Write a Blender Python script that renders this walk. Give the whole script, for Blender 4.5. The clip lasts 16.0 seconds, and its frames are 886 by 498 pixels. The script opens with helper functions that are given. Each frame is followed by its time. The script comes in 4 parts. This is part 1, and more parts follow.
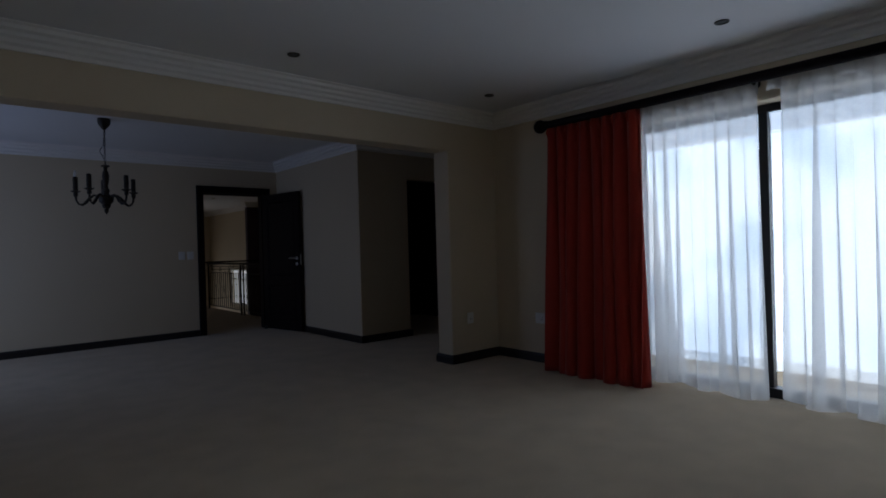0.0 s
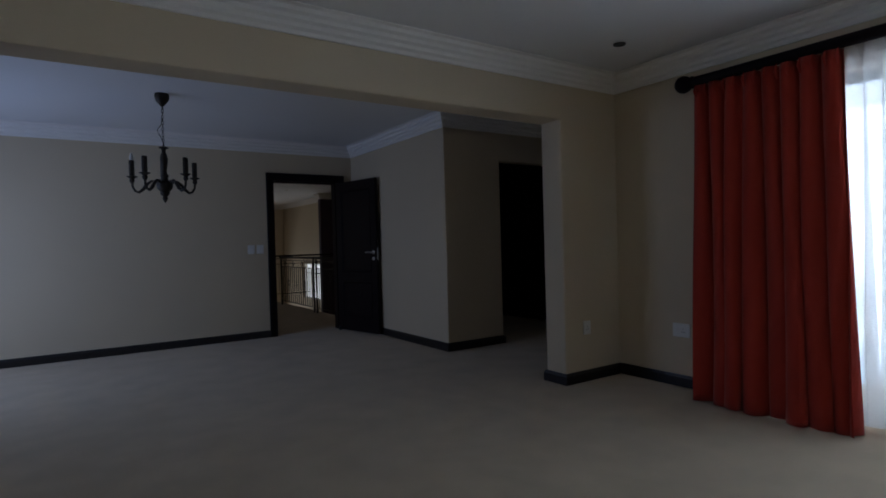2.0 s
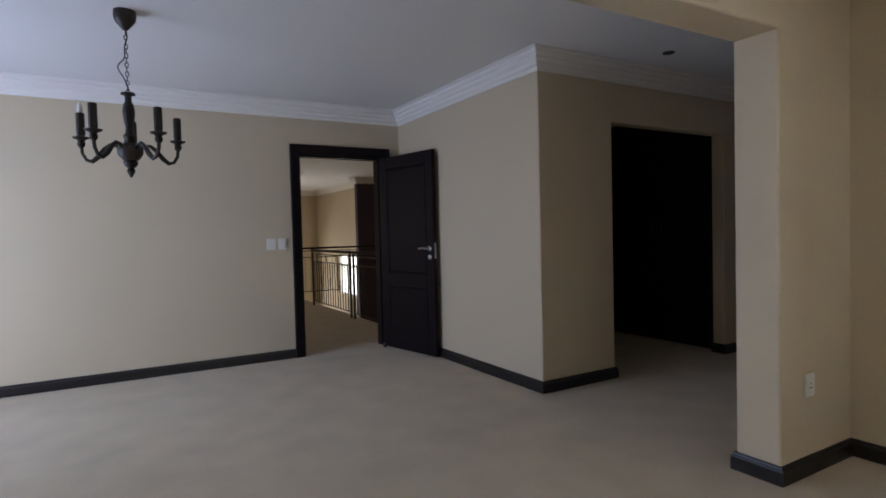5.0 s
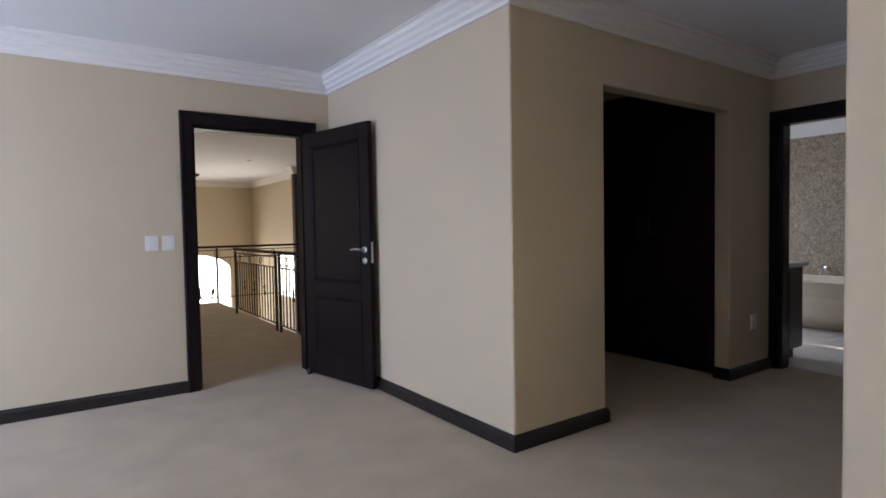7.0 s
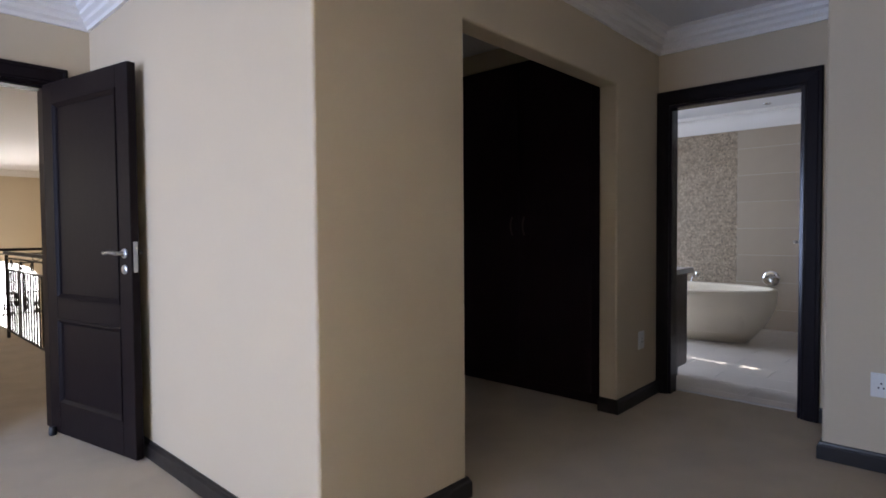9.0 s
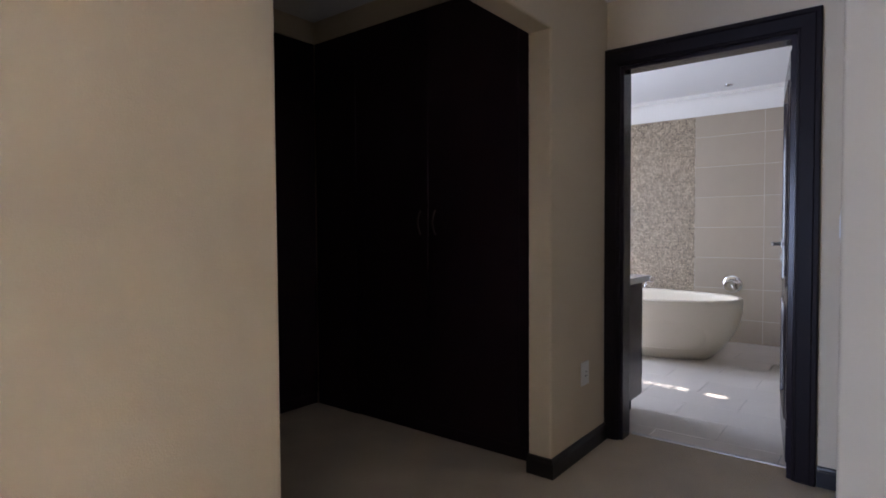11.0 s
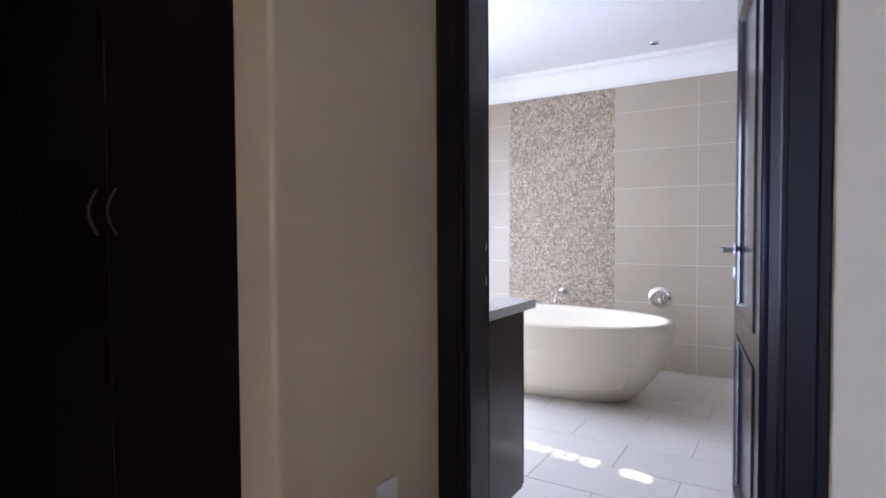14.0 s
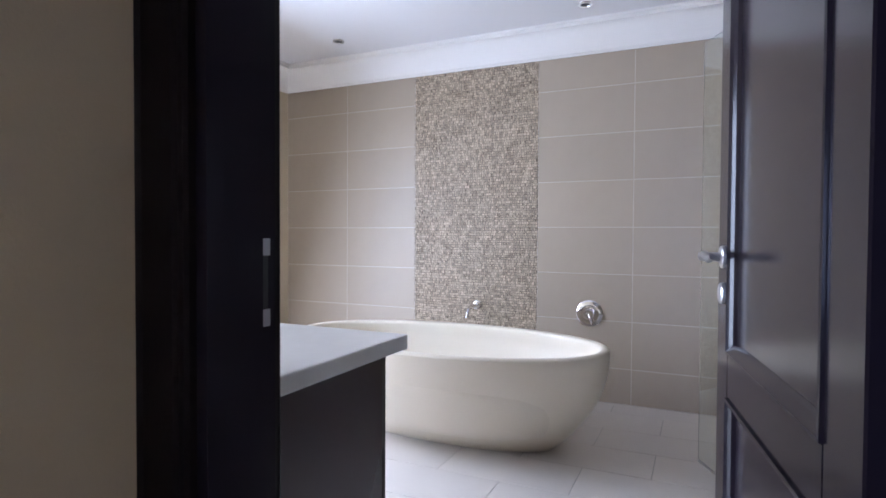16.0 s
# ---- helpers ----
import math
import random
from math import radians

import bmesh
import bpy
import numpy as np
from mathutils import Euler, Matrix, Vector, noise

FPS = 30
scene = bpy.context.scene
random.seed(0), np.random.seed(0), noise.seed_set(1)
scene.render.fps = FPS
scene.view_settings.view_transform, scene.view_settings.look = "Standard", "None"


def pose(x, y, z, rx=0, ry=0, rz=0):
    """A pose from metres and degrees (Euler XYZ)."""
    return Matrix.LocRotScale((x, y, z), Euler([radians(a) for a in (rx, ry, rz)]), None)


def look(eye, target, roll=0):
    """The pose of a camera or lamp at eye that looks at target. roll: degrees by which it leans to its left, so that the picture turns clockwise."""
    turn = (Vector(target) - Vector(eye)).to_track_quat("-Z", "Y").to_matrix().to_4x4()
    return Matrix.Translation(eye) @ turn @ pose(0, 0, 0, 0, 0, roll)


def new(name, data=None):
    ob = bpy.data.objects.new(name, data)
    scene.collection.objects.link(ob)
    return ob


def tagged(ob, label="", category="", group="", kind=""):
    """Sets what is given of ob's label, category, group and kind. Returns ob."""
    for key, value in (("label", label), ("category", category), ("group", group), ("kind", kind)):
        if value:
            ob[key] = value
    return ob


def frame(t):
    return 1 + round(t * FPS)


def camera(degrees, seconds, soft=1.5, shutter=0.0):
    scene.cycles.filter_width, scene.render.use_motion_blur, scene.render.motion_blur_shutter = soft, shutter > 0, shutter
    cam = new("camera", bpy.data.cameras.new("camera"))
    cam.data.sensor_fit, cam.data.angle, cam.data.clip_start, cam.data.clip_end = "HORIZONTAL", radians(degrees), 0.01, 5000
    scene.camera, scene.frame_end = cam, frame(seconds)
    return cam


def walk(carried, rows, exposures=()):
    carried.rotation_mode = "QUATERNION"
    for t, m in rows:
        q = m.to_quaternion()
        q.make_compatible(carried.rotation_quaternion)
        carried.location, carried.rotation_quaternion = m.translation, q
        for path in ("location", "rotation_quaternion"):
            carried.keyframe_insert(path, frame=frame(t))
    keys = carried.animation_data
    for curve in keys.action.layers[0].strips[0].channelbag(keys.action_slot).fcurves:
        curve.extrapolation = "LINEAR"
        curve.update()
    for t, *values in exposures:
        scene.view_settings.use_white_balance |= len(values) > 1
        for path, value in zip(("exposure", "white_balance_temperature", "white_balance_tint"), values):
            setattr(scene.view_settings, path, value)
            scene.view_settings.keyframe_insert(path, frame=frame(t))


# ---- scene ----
cam = camera(77.1, 16.0, 1.75)
PATH = [
    (0, (0.66, 0.785, 1.202), (1.966, 2.299, 1.195), -1.6),
    (0.5, (0.758, 0.985, 1.219), (2.025, 2.532, 1.202), -1.6),
    (1, (0.873, 1.259, 1.209), (2.094, 2.843, 1.192), -1.7),
    (1.5, (0.975, 1.508, 1.228), (2.137, 3.135, 1.201), -1.6),
    (2, (1.066, 1.788, 1.206), (2.177, 3.451, 1.182), -1.6),
    (2.5, (1.172, 2.067, 1.225), (2.237, 3.759, 1.185), -1.6),
    (3, (1.252, 2.356, 1.231), (2.284, 4.069, 1.19), -1.6),
    (3.5, (1.347, 2.669, 1.225), (2.356, 4.395, 1.182), -1.6),
    (4, (1.438, 2.978, 1.25), (2.441, 4.708, 1.196), -1.5),
    (6.5, (2.224, 4.343, 1.271), (3.296, 6.03, 1.193), -1.1),
    (7, (2.414, 4.566, 1.262), (3.564, 6.2, 1.185), -1.0),
    (7.5, (2.67, 4.724, 1.239), (3.888, 6.308, 1.164), -0.8),
    (8, (2.909, 4.902, 1.221), (4.207, 6.422, 1.149), -0.6),
    (8.5, (3.136, 5.082, 1.216), (4.528, 6.517, 1.148), -0.5),
    (9, (3.388, 5.248, 1.204), (4.859, 6.601, 1.14), -0.4),
    (11.5, (4.668, 5.696, 1.19), (6.249, 6.918, 1.127), -0.4),
    (12, (4.926, 5.752, 1.187), (6.522, 6.956, 1.126), -0.5),
    (12.5, (5.183, 5.768, 1.199), (6.79, 6.956, 1.13), -0.6),
    (13, (5.454, 5.807, 1.19), (7.082, 6.967, 1.123), -0.5),
    (13.5, (5.733, 5.873, 1.188), (7.394, 6.985, 1.121), -0.3),
    (14, (5.993, 5.926, 1.176), (7.689, 6.985, 1.113), -0.3),
    (14.5, (6.247, 5.991, 1.181), (7.98, 6.988, 1.124), -0.2),
    (15, (6.501, 6.064, 1.178), (8.272, 6.992, 1.126), -0.1),
    (15.5, (6.69, 6.124, 1.155), (8.491, 6.99, 1.104), 0.2),
    (16, (6.934, 6.153, 1.145), (8.75, 6.99, 1.099), 0.3),
]
EXPOSURES = [(0, -3.2, 5850, 13), (1, -2.84, 5720, 12), (2, -2.34, 5780, 11), (3, -1.5, 6550, 12), (4, -0.9, 6600, 12), (6.5, 0.35, 6600, 13), (7.5, 0.66, 6600, 14), (9, 1.05, 6450, 15),
             (11.5, 1.85, 6400, 17), (13, 2.48, 6050, 16), (14.5, 2.18, 6150, 17), (16, 1.96, 6100, 17)]
walk(cam, [(t, look(eye, target, roll)) for t, eye, target, roll in PATH], EXPOSURES)

# ---- world, sun and window light ----
world = bpy.data.worlds.new("sky")
scene.world = world
world.use_nodes = True
wn = world.node_tree
sky = wn.nodes.new("ShaderNodeTexSky")
sky.sky_type = "NISHITA"
sky.sun_disc = False
sky.sun_elevation = radians(36)
sky.sun_rotation = radians(8.7)
wn.links.new(sky.outputs[0], wn.nodes["Background"].inputs[0])
wn.nodes["Background"].inputs[1].default_value = 0.1

sun = new("sun", bpy.data.lights.new("sun", "SUN"))
sun.data.energy, sun.data.angle, sun.data.color = 5.0, radians(0.5), (1.0, 0.95, 0.88)
sun.matrix_world = look((0.153 * 10, 10, 7.4), (0, 0, 0))


def window_light(name, eye, target, width, height, watts, color):
    ob = new(name, bpy.data.lights.new(name, "AREA"))
    ob.data.shape, ob.data.size, ob.data.size_y = "RECTANGLE", width, height
    ob.data.energy, ob.data.color = watts, color
    ob.matrix_world = look(eye, target)
    return ob


COOL, COOLER, WARM = (0.65, 0.785, 1.0), (0.495, 0.64, 1.0), (1.0, 0.95, 0.88)
window_light("patio_daylight", (5.62, 1.45, 1.15), (0, 1.45, -0.6), 3.9, 2.1, 205, COOL)
window_light("west_daylight", (-0.66, 7.88, 1.2), (3, 7.88, 0.75), 2.0, 2.0, 102, COOLER)
window_light("bath_daylight", (8.85, 9.30, 1.15), (8.85, 6, 0.15), 1.1, 1.9, 34, (0.655, 0.785, 1.0))
# added warm fill for the landing, at an assumed window out of view
window_light("landing_fill", (1.10, 12.5, 1.5), (4, 12.5, -0.6), 2.4, 1.6, 8.5, (1.0, 0.90, 0.74))
window_light("arch_daylight", (5.3, 20.4, -0.6), (5.3, 10, -0.6), 2.0, 2.2, 40, (1.0, 0.98, 0.95))
window_light("stair_window_daylight", (7.03, 17.75, 0.14), (0, 17.75, 0.14), 1.9, 1.0, 20, (1.0, 0.98, 0.95))

# ---- materials ----
MATS = {}


def material(name, color, rough=0.6, metal=0.0, var=0.06, scale=6.0, fine=0.0, fine_scale=120.0, bump=0.0, bump_scale=150.0,
             coat=0.0, sheen=0.0, rand=0.0, stretch=(1, 1, 1), specular=0.5, transmission=0.0, island=0.0, patchy=0.16):
    """Principled surface with variation at two scales, a bump and, for loose pieces, a change from piece to piece."""
    m = bpy.data.materials.new(name)
    m.use_nodes = True
    nt = m.node_tree
    b = nt.nodes["Principled BSDF"]
    link = nt.links.new
    coord = nt.nodes.new("ShaderNodeTexCoord")
    mapping = nt.nodes.new("ShaderNodeMapping")
    mapping.inputs["Scale"].default_value = stretch
    link(coord.outputs["Object"], mapping.inputs["Vector"])

    def noise_at(s, detail):
        n = nt.nodes.new("ShaderNodeTexNoise")
        n.inputs["Scale"].default_value, n.inputs["Detail"].default_value = s, detail
        link(mapping.outputs[0], n.inputs["Vector"])
        return n.outputs["Fac"]

    def math_node(op, a, k):
        n = nt.nodes.new("ShaderNodeMath")
        n.operation = op
        for i, v in enumerate((a, k)):
            if isinstance(v, (int, float)):
                n.inputs[i].default_value = v
            else:
                link(v, n.inputs[i])
        return n.outputs[0]

    value = math_node("MULTIPLY_ADD", noise_at(scale, 4), 2 * var)
    value.node.inputs[2].default_value = 1 - var
    if fine:
        value = math_node("ADD", value, math_node("MULTIPLY", math_node("SUBTRACT", noise_at(fine_scale, 2), 0.5), 2 * fine))
    if rand:
        info = nt.nodes.new("ShaderNodeObjectInfo")
        value = math_node("ADD", value, math_node("MULTIPLY", math_node("SUBTRACT", info.outputs["Random"], 0.5), 2 * rand))
    if island:
        geo = nt.nodes.new("ShaderNodeNewGeometry")
        value = math_node("ADD", value, math_node("MULTIPLY", math_node("SUBTRACT", geo.outputs["Random Per Island"], 0.5), 2 * island))
    mix = nt.nodes.new("ShaderNodeVectorMath")
    mix.operation = "SCALE"
    mix.inputs[0].default_value = color
    link(value, mix.inputs["Scale"])
    link(mix.outputs[0], b.inputs["Base Color"])
    b.inputs["Metallic"].default_value = metal
    rv = math_node("MULTIPLY_ADD", noise_at(scale * 3, 3), patchy)
    rv.node.inputs[2].default_value = rough - patchy / 2
    link(rv, b.inputs["Roughness"])
    b.inputs["Coat Weight"].default_value = coat
    b.inputs["Sheen Weight"].default_value = sheen
    b.inputs["Specular IOR Level"].default_value = specular
    b.inputs["Transmission Weight"].default_value = transmission
    if bump:
        bn = nt.nodes.new("ShaderNodeBump")
        bn.inputs["Strength"].default_value, bn.inputs["Distance"].default_value = bump, 0.004
        link(noise_at(bump_scale, 3), bn.inputs["Height"])
        link(bn.outputs[0], b.inputs["Normal"])
    MATS[name] = m
    return m


PAINT = material("cream_paint", (0.588, 0.490, 0.350), 0.75, var=0.03, scale=1.5, fine=0.015, fine_scale=60, bump=0.12, bump_scale=220, specular=0.3)
WHITE = material("white_ceiling", (0.765, 0.755, 0.755), 0.85, var=0.02, scale=1.2, bump=0.08, bump_scale=200, specular=0.2)
CORNICE = material("white_cornice", (0.82, 0.79, 0.755), 0.7, var=0.02, scale=2, specular=0.3)
CARPET = material("beige_carpet", (0.52, 0.412, 0.278), 0.95, var=0.22, scale=3.6, fine=0.16, fine_scale=240, bump=0.9, bump_scale=420, sheen=0.22, specular=0.1)
WOOD = material("dark_wood", (0.0125, 0.0085, 0.0095), 0.45, var=0.15, scale=9, stretch=(6, 6, 0.6), bump=0.06, bump_scale=60, specular=0.09)
# glossier copy of the dark wood; its violet tint carries the bluish window sheen
WOOD_GLOSS_SHEEN = material("varnished_wood_blue_sheen", (0.019, 0.014, 0.020), 0.19, var=0.12, scale=3, specular=0.30, patchy=0.05)
VANITY = material("reddish_wenge", (0.048, 0.026, 0.032), 0.24, var=0.04, scale=3, specular=0.5, patchy=0.04)
HANDLE = material("dark_bronze_handle", (0.13, 0.10, 0.09), 0.35, metal=0.9, var=0.05)
CLOSET_WOOD = material("wenge_laminate", (0.017, 0.0068, 0.011), 0.42, var=0.3, scale=12, stretch=(5, 5, 0.4), bump=0.05, bump_scale=50, specular=0.22)
SKIRT = material("skirting_wood", (0.014, 0.011, 0.011), 0.36, var=0.2, scale=7, bump=0.06, bump_scale=60)
IRON = material("black_iron", (0.022, 0.018, 0.015), 0.5, metal=0.3, var=0.25, scale=20, bump=0.2, bump_scale=90)
BRONZE = material("aged_bronze_iron", (0.03, 0.022, 0.015), 0.48, metal=0.4, var=0.3, scale=25, bump=0.1, bump_scale=80)
CHROME = material("chrome", (0.82, 0.82, 0.84), 0.12, metal=1.0, var=0.03)
STEEL = material("brushed_steel", (0.55, 0.55, 0.56), 0.33, metal=1.0, var=0.06, scale=30)
PLASTIC = material("white_plastic", (0.72, 0.71, 0.68), 0.4, var=0.02)
PLASTIC_DARK = material("dark_plastic", (0.03, 0.03, 0.03), 0.5, var=0.05)
RED_CLOTH = material("rust_red_cloth", (0.34, 0.030, 0.016), 0.8, var=0.07, scale=5, fine=0.06, fine_scale=300, bump=0.25, bump_scale=380, sheen=0.15, specular=0.2)
TILE = material("beige_wall_tile", (0.400, 0.330, 0.254), 0.38, var=0.05, scale=2.5, fine=0.03, fine_scale=14, stretch=(1, 0.5, 3), rand=0.03, specular=0.4)
FLOOR_TILE = material("pale_floor_tile", (0.64, 0.585, 0.53), 0.33, var=0.05, scale=3, fine=0.02, fine_scale=40, rand=0.03)
GROUT = material("pale_grout", (0.60, 0.55, 0.48), 0.9, var=0.08, scale=30)
GROUT_DARK = material("grey_grout", (0.30, 0.28, 0.26), 0.9, var=0.08, scale=30)
# dark brown stands for the shade in the gaps between mosaic chips
MOSAIC_SHADE = material("mosaic_gap_shade", (0.10, 0.075, 0.055), 0.9, var=0.1, scale=30)
MOSAIC = material("stone_mosaic", (0.455, 0.362, 0.262), 0.5, var=0.08, scale=30, island=0.36, bump=0.1, bump_scale=200)
TUB = material("cast_stone_tub", (0.75, 0.67, 0.54), 0.36, var=0.03, scale=3, fine=0.015, fine_scale=80)
TOP = material("white_quartz", (0.86, 0.86, 0.84), 0.14, var=0.02, scale=8, fine=0.03, fine_scale=200)
# the stair hall wall's shadow, put into a dark plum base colour
PLUM_SHADE = material("plum_wall_shade", (0.055, 0.035, 0.055), 0.8, var=0.05, scale=2)
FRAME = material("bronze_aluminium", (0.02, 0.018, 0.018), 0.4, metal=0.6, var=0.1)
GARDEN = material("terrace_paving", (0.42, 0.38, 0.33), 0.9, var=0.15, scale=2)
STONE_FLOOR = material("stone_hall_floor", (0.5, 0.45, 0.38), 0.5, var=0.1, scale=3)


def glass_material(name, rough=0.0, tint=(0.97, 1.0, 0.98)):
    m = bpy.data.materials.new(name)
    m.use_nodes = True
    b = m.node_tree.nodes["Principled BSDF"]
    b.inputs["Base Color"].default_value = (*tint, 1)
    b.inputs["Roughness"].default_value, b.inputs["IOR"].default_value = rough, 1.45
    b.inputs["Transmission Weight"].default_value = 1.0
    return m


def sheer_material():
    m = bpy.data.materials.new("white_voile")
    m.use_nodes = True
    nt = m.node_tree
    nt.nodes.remove(nt.nodes["Principled BSDF"])
    out = nt.nodes["Material Output"]
    diffuse, translucent, clear = (nt.nodes.new("ShaderNodeBsdf" + k) for k in ("Diffuse", "Translucent", "Transparent"))
    diffuse.inputs[0].default_value = translucent.inputs[0].default_value = (0.82, 0.81, 0.78, 1)
    coord, weave = nt.nodes.new("ShaderNodeTexCoord"), nt.nodes.new("ShaderNodeTexNoise")
    weave.inputs["Scale"].default_value = 240
    nt.links.new(coord.outputs["Object"], weave.inputs["Vector"])
    ramp = nt.nodes.new("ShaderNodeMapRange")
    ramp.inputs["To Min"].default_value, ramp.inputs["To Max"].default_value = 0.34, 0.56
    nt.links.new(weave.outputs["Fac"], ramp.inputs["Value"])
    a, b = nt.nodes.new("ShaderNodeMixShader"), nt.nodes.new("ShaderNodeMixShader")
    a.inputs[0].default_value = 0.6
    nt.links.new(diffuse.outputs[0], a.inputs[1])
    nt.links.new(translucent.outputs[0], a.inputs[2])
    nt.links.new(ramp.outputs[0], b.inputs[0])
    nt.links.new(a.outputs[0], b.inputs[1])
    nt.links.new(clear.outputs[0], b.inputs[2])
    nt.links.new(b.outputs[0], out.inputs[0])
    return m


def backdrop_material(name, strength, low, high, patches):
    """Bright overexposed outdoors: pale ground and sky with soft uneven patches."""
    m = bpy.data.materials.new(name)
    m.use_nodes = True
    nt = m.node_tree
    nt.nodes.remove(nt.nodes["Principled BSDF"])
    em, coord, tex, ramp = (nt.nodes.new("ShaderNode" + k) for k in ("Emission", "TexCoord", "TexNoise", "ValToRGB"))
    tex.inputs["Scale"].default_value, tex.inputs["Detail"].default_value = patches, 3
    ramp.color_ramp.elements[0].position, ramp.color_ramp.elements[1].position = 0.40, 0.57
    ramp.color_ramp.elements[0].color, ramp.color_ramp.elements[1].color = (*low, 1), (*high, 1)
    em.inputs["Strength"].default_value = strength
    nt.links.new(coord.outputs["Object"], tex.inputs["Vector"])
    nt.links.new(tex.outputs["Fac"], ramp.inputs["Fac"])
    nt.links.new(ramp.outputs["Color"], em.inputs["Color"])
    nt.links.new(em.outputs[0], nt.nodes["Material Output"].inputs[0])
    return m


GARDEN_VIEW = backdrop_material("bright_garden_view", 14.0, (0.36, 0.44, 0.55), (0.95, 0.98, 1.0), 1.1)
HALL_VIEW = backdrop_material("bright_hall_view", 5.0, (0.55, 0.56, 0.5), (1.0, 0.98, 0.95), 0.9)
GLASS = glass_material("clear_glass")
SHOWER_GLASS = glass_material("greenish_glass", 0.0, (0.93, 0.98, 0.95))
VOILE = sheer_material()


# ---- mesh helpers ----
def link_mesh(name, bm, mat, parent=None, smooth=False):
    bmesh.ops.recalc_face_normals(bm, faces=bm.faces)
    me = bpy.data.meshes.new(name)
    bm.to_mesh(me)
    bm.free()
    me.materials.append(mat)
    if smooth:
        me.polygons.foreach_set("use_smooth", [True] * len(me.polygons))
        me.set_sharp_from_angle(angle=radians(40))
    ob = new(name, me)
    ob.parent = parent
    return ob


def part(name, bm, mat, parent, label="", smooth=False):
    return tagged(link_mesh(name, bm, mat, parent, smooth), label)


def thing(name, label, category, group="", at=None):
    ob = new(name)
    ob.empty_display_size = 0.1
    if at is not None:
        ob.matrix_basis = at
    return tagged(ob, label, category, group)


def structure(name, bm, mat, label, smooth=False, category=""):
    return tagged(link_mesh(name, bm, mat, None, smooth), label, category, kind="structure")


def box(x0, x1, y0, y1, z0, z1, bevel=0.0, segments=2, bm=None):
    bm = bm or bmesh.new()
    made = bmesh.ops.create_cube(bm, size=1, matrix=Matrix.LocRotScale(((x0 + x1) / 2, (y0 + y1) / 2, (z0 + z1) / 2), None, (x1 - x0, y1 - y0, z1 - z0)))
    if bevel:
        vs = set(made["verts"])
        es = [e for e in bm.edges if e.verts[0] in vs and e.verts[1] in vs]
        bmesh.ops.bevel(bm, geom=es, offset=bevel, segments=segments, affect="EDGES", profile=0.5)
    return bm


def cells(xs, ys, zs, holes, rounded=None, radius=0.012):
    """A solid cut into a grid, less the holes (x0, x1, y0, y1, z0, z1); rounded(edge midpoint, direction) picks edges to round."""
    xs, ys, zs = sorted(set(xs)), sorted(set(ys)), sorted(set(zs))
    n = (len(xs) - 1, len(ys) - 1, len(zs) - 1)

    def full(i, j, k):
        if not (0 <= i < n[0] and 0 <= j < n[1] and 0 <= k < n[2]):
            return False
        c = ((xs[i] + xs[i + 1]) / 2, (ys[j] + ys[j + 1]) / 2, (zs[k] + zs[k + 1]) / 2)
        return not any(h[0] < c[0] < h[1] and h[2] < c[1] < h[3] and h[4] < c[2] < h[5] for h in holes)

    bm, seen = bmesh.new(), {}

    def vert(i, j, k):
        if (i, j, k) not in seen:
            seen[i, j, k] = bm.verts.new((xs[i], ys[j], zs[k]))
        return seen[i, j, k]

    for i in range(n[0]):
        for j in range(n[1]):
            for k in range(n[2]):
                if not full(i, j, k):
                    continue
                for axis in range(3):
                    for side in (0, 1):
                        d = [0, 0, 0]
                        d[axis] = 2 * side - 1
                        if full(i + d[0], j + d[1], k + d[2]):
                            continue
                        u, v = [a for a in range(3) if a != axis]
                        corners = []
                        for p, q in ((0, 0), (1, 0), (1, 1), (0, 1)):
                            c = [i, j, k]
                            c[axis] += side
                            c[u] += p
                            c[v] += q
                            corners.append(vert(*c))
                        bm.faces.new(corners)
    bmesh.ops.recalc_face_normals(bm, faces=bm.faces)
    bmesh.ops.dissolve_limit(bm, angle_limit=radians(1), verts=bm.verts, edges=bm.edges)
    if rounded:
        es = [e for e in bm.edges if rounded((e.verts[0].co + e.verts[1].co) / 2, (e.verts[0].co - e.verts[1].co).normalized())]
        bmesh.ops.bevel(bm, geom=es, offset=radius, segments=4, affect="EDGES", profile=0.5)
    return bm


def sweep(path, profile, closed, bm=None):
    """Carries a profile of (distance to the left of the path, z) along a flat path, mitred at its corners."""
    bm = bm or bmesh.new()
    pts = [Vector(p) for p in path]
    n = len(pts)
    rings = []
    for i, p in enumerate(pts):
        before = (p - pts[i - 1]).normalized() if closed or i else None
        after = (pts[(i + 1) % n] - p).normalized() if closed or i < n - 1 else None
        before, after = before or after, after or before
        na, nb = Vector((-before.y, before.x)), Vector((-after.y, after.x))
        side = (na + nb) / (1 + na.dot(nb))
        rings.append([bm.verts.new((p.x + side.x * d, p.y + side.y * d, z)) for d, z in profile])
    m = len(profile)
    for i in range(n if closed else n - 1):
        a, b = rings[i], rings[(i + 1) % n]
        for k in range(m):
            bm.faces.new((a[k], a[(k + 1) % m], b[(k + 1) % m], b[k]))
    if not closed:
        bm.faces.new(rings[0])
        bm.faces.new(rings[-1][::-1])
    return bm


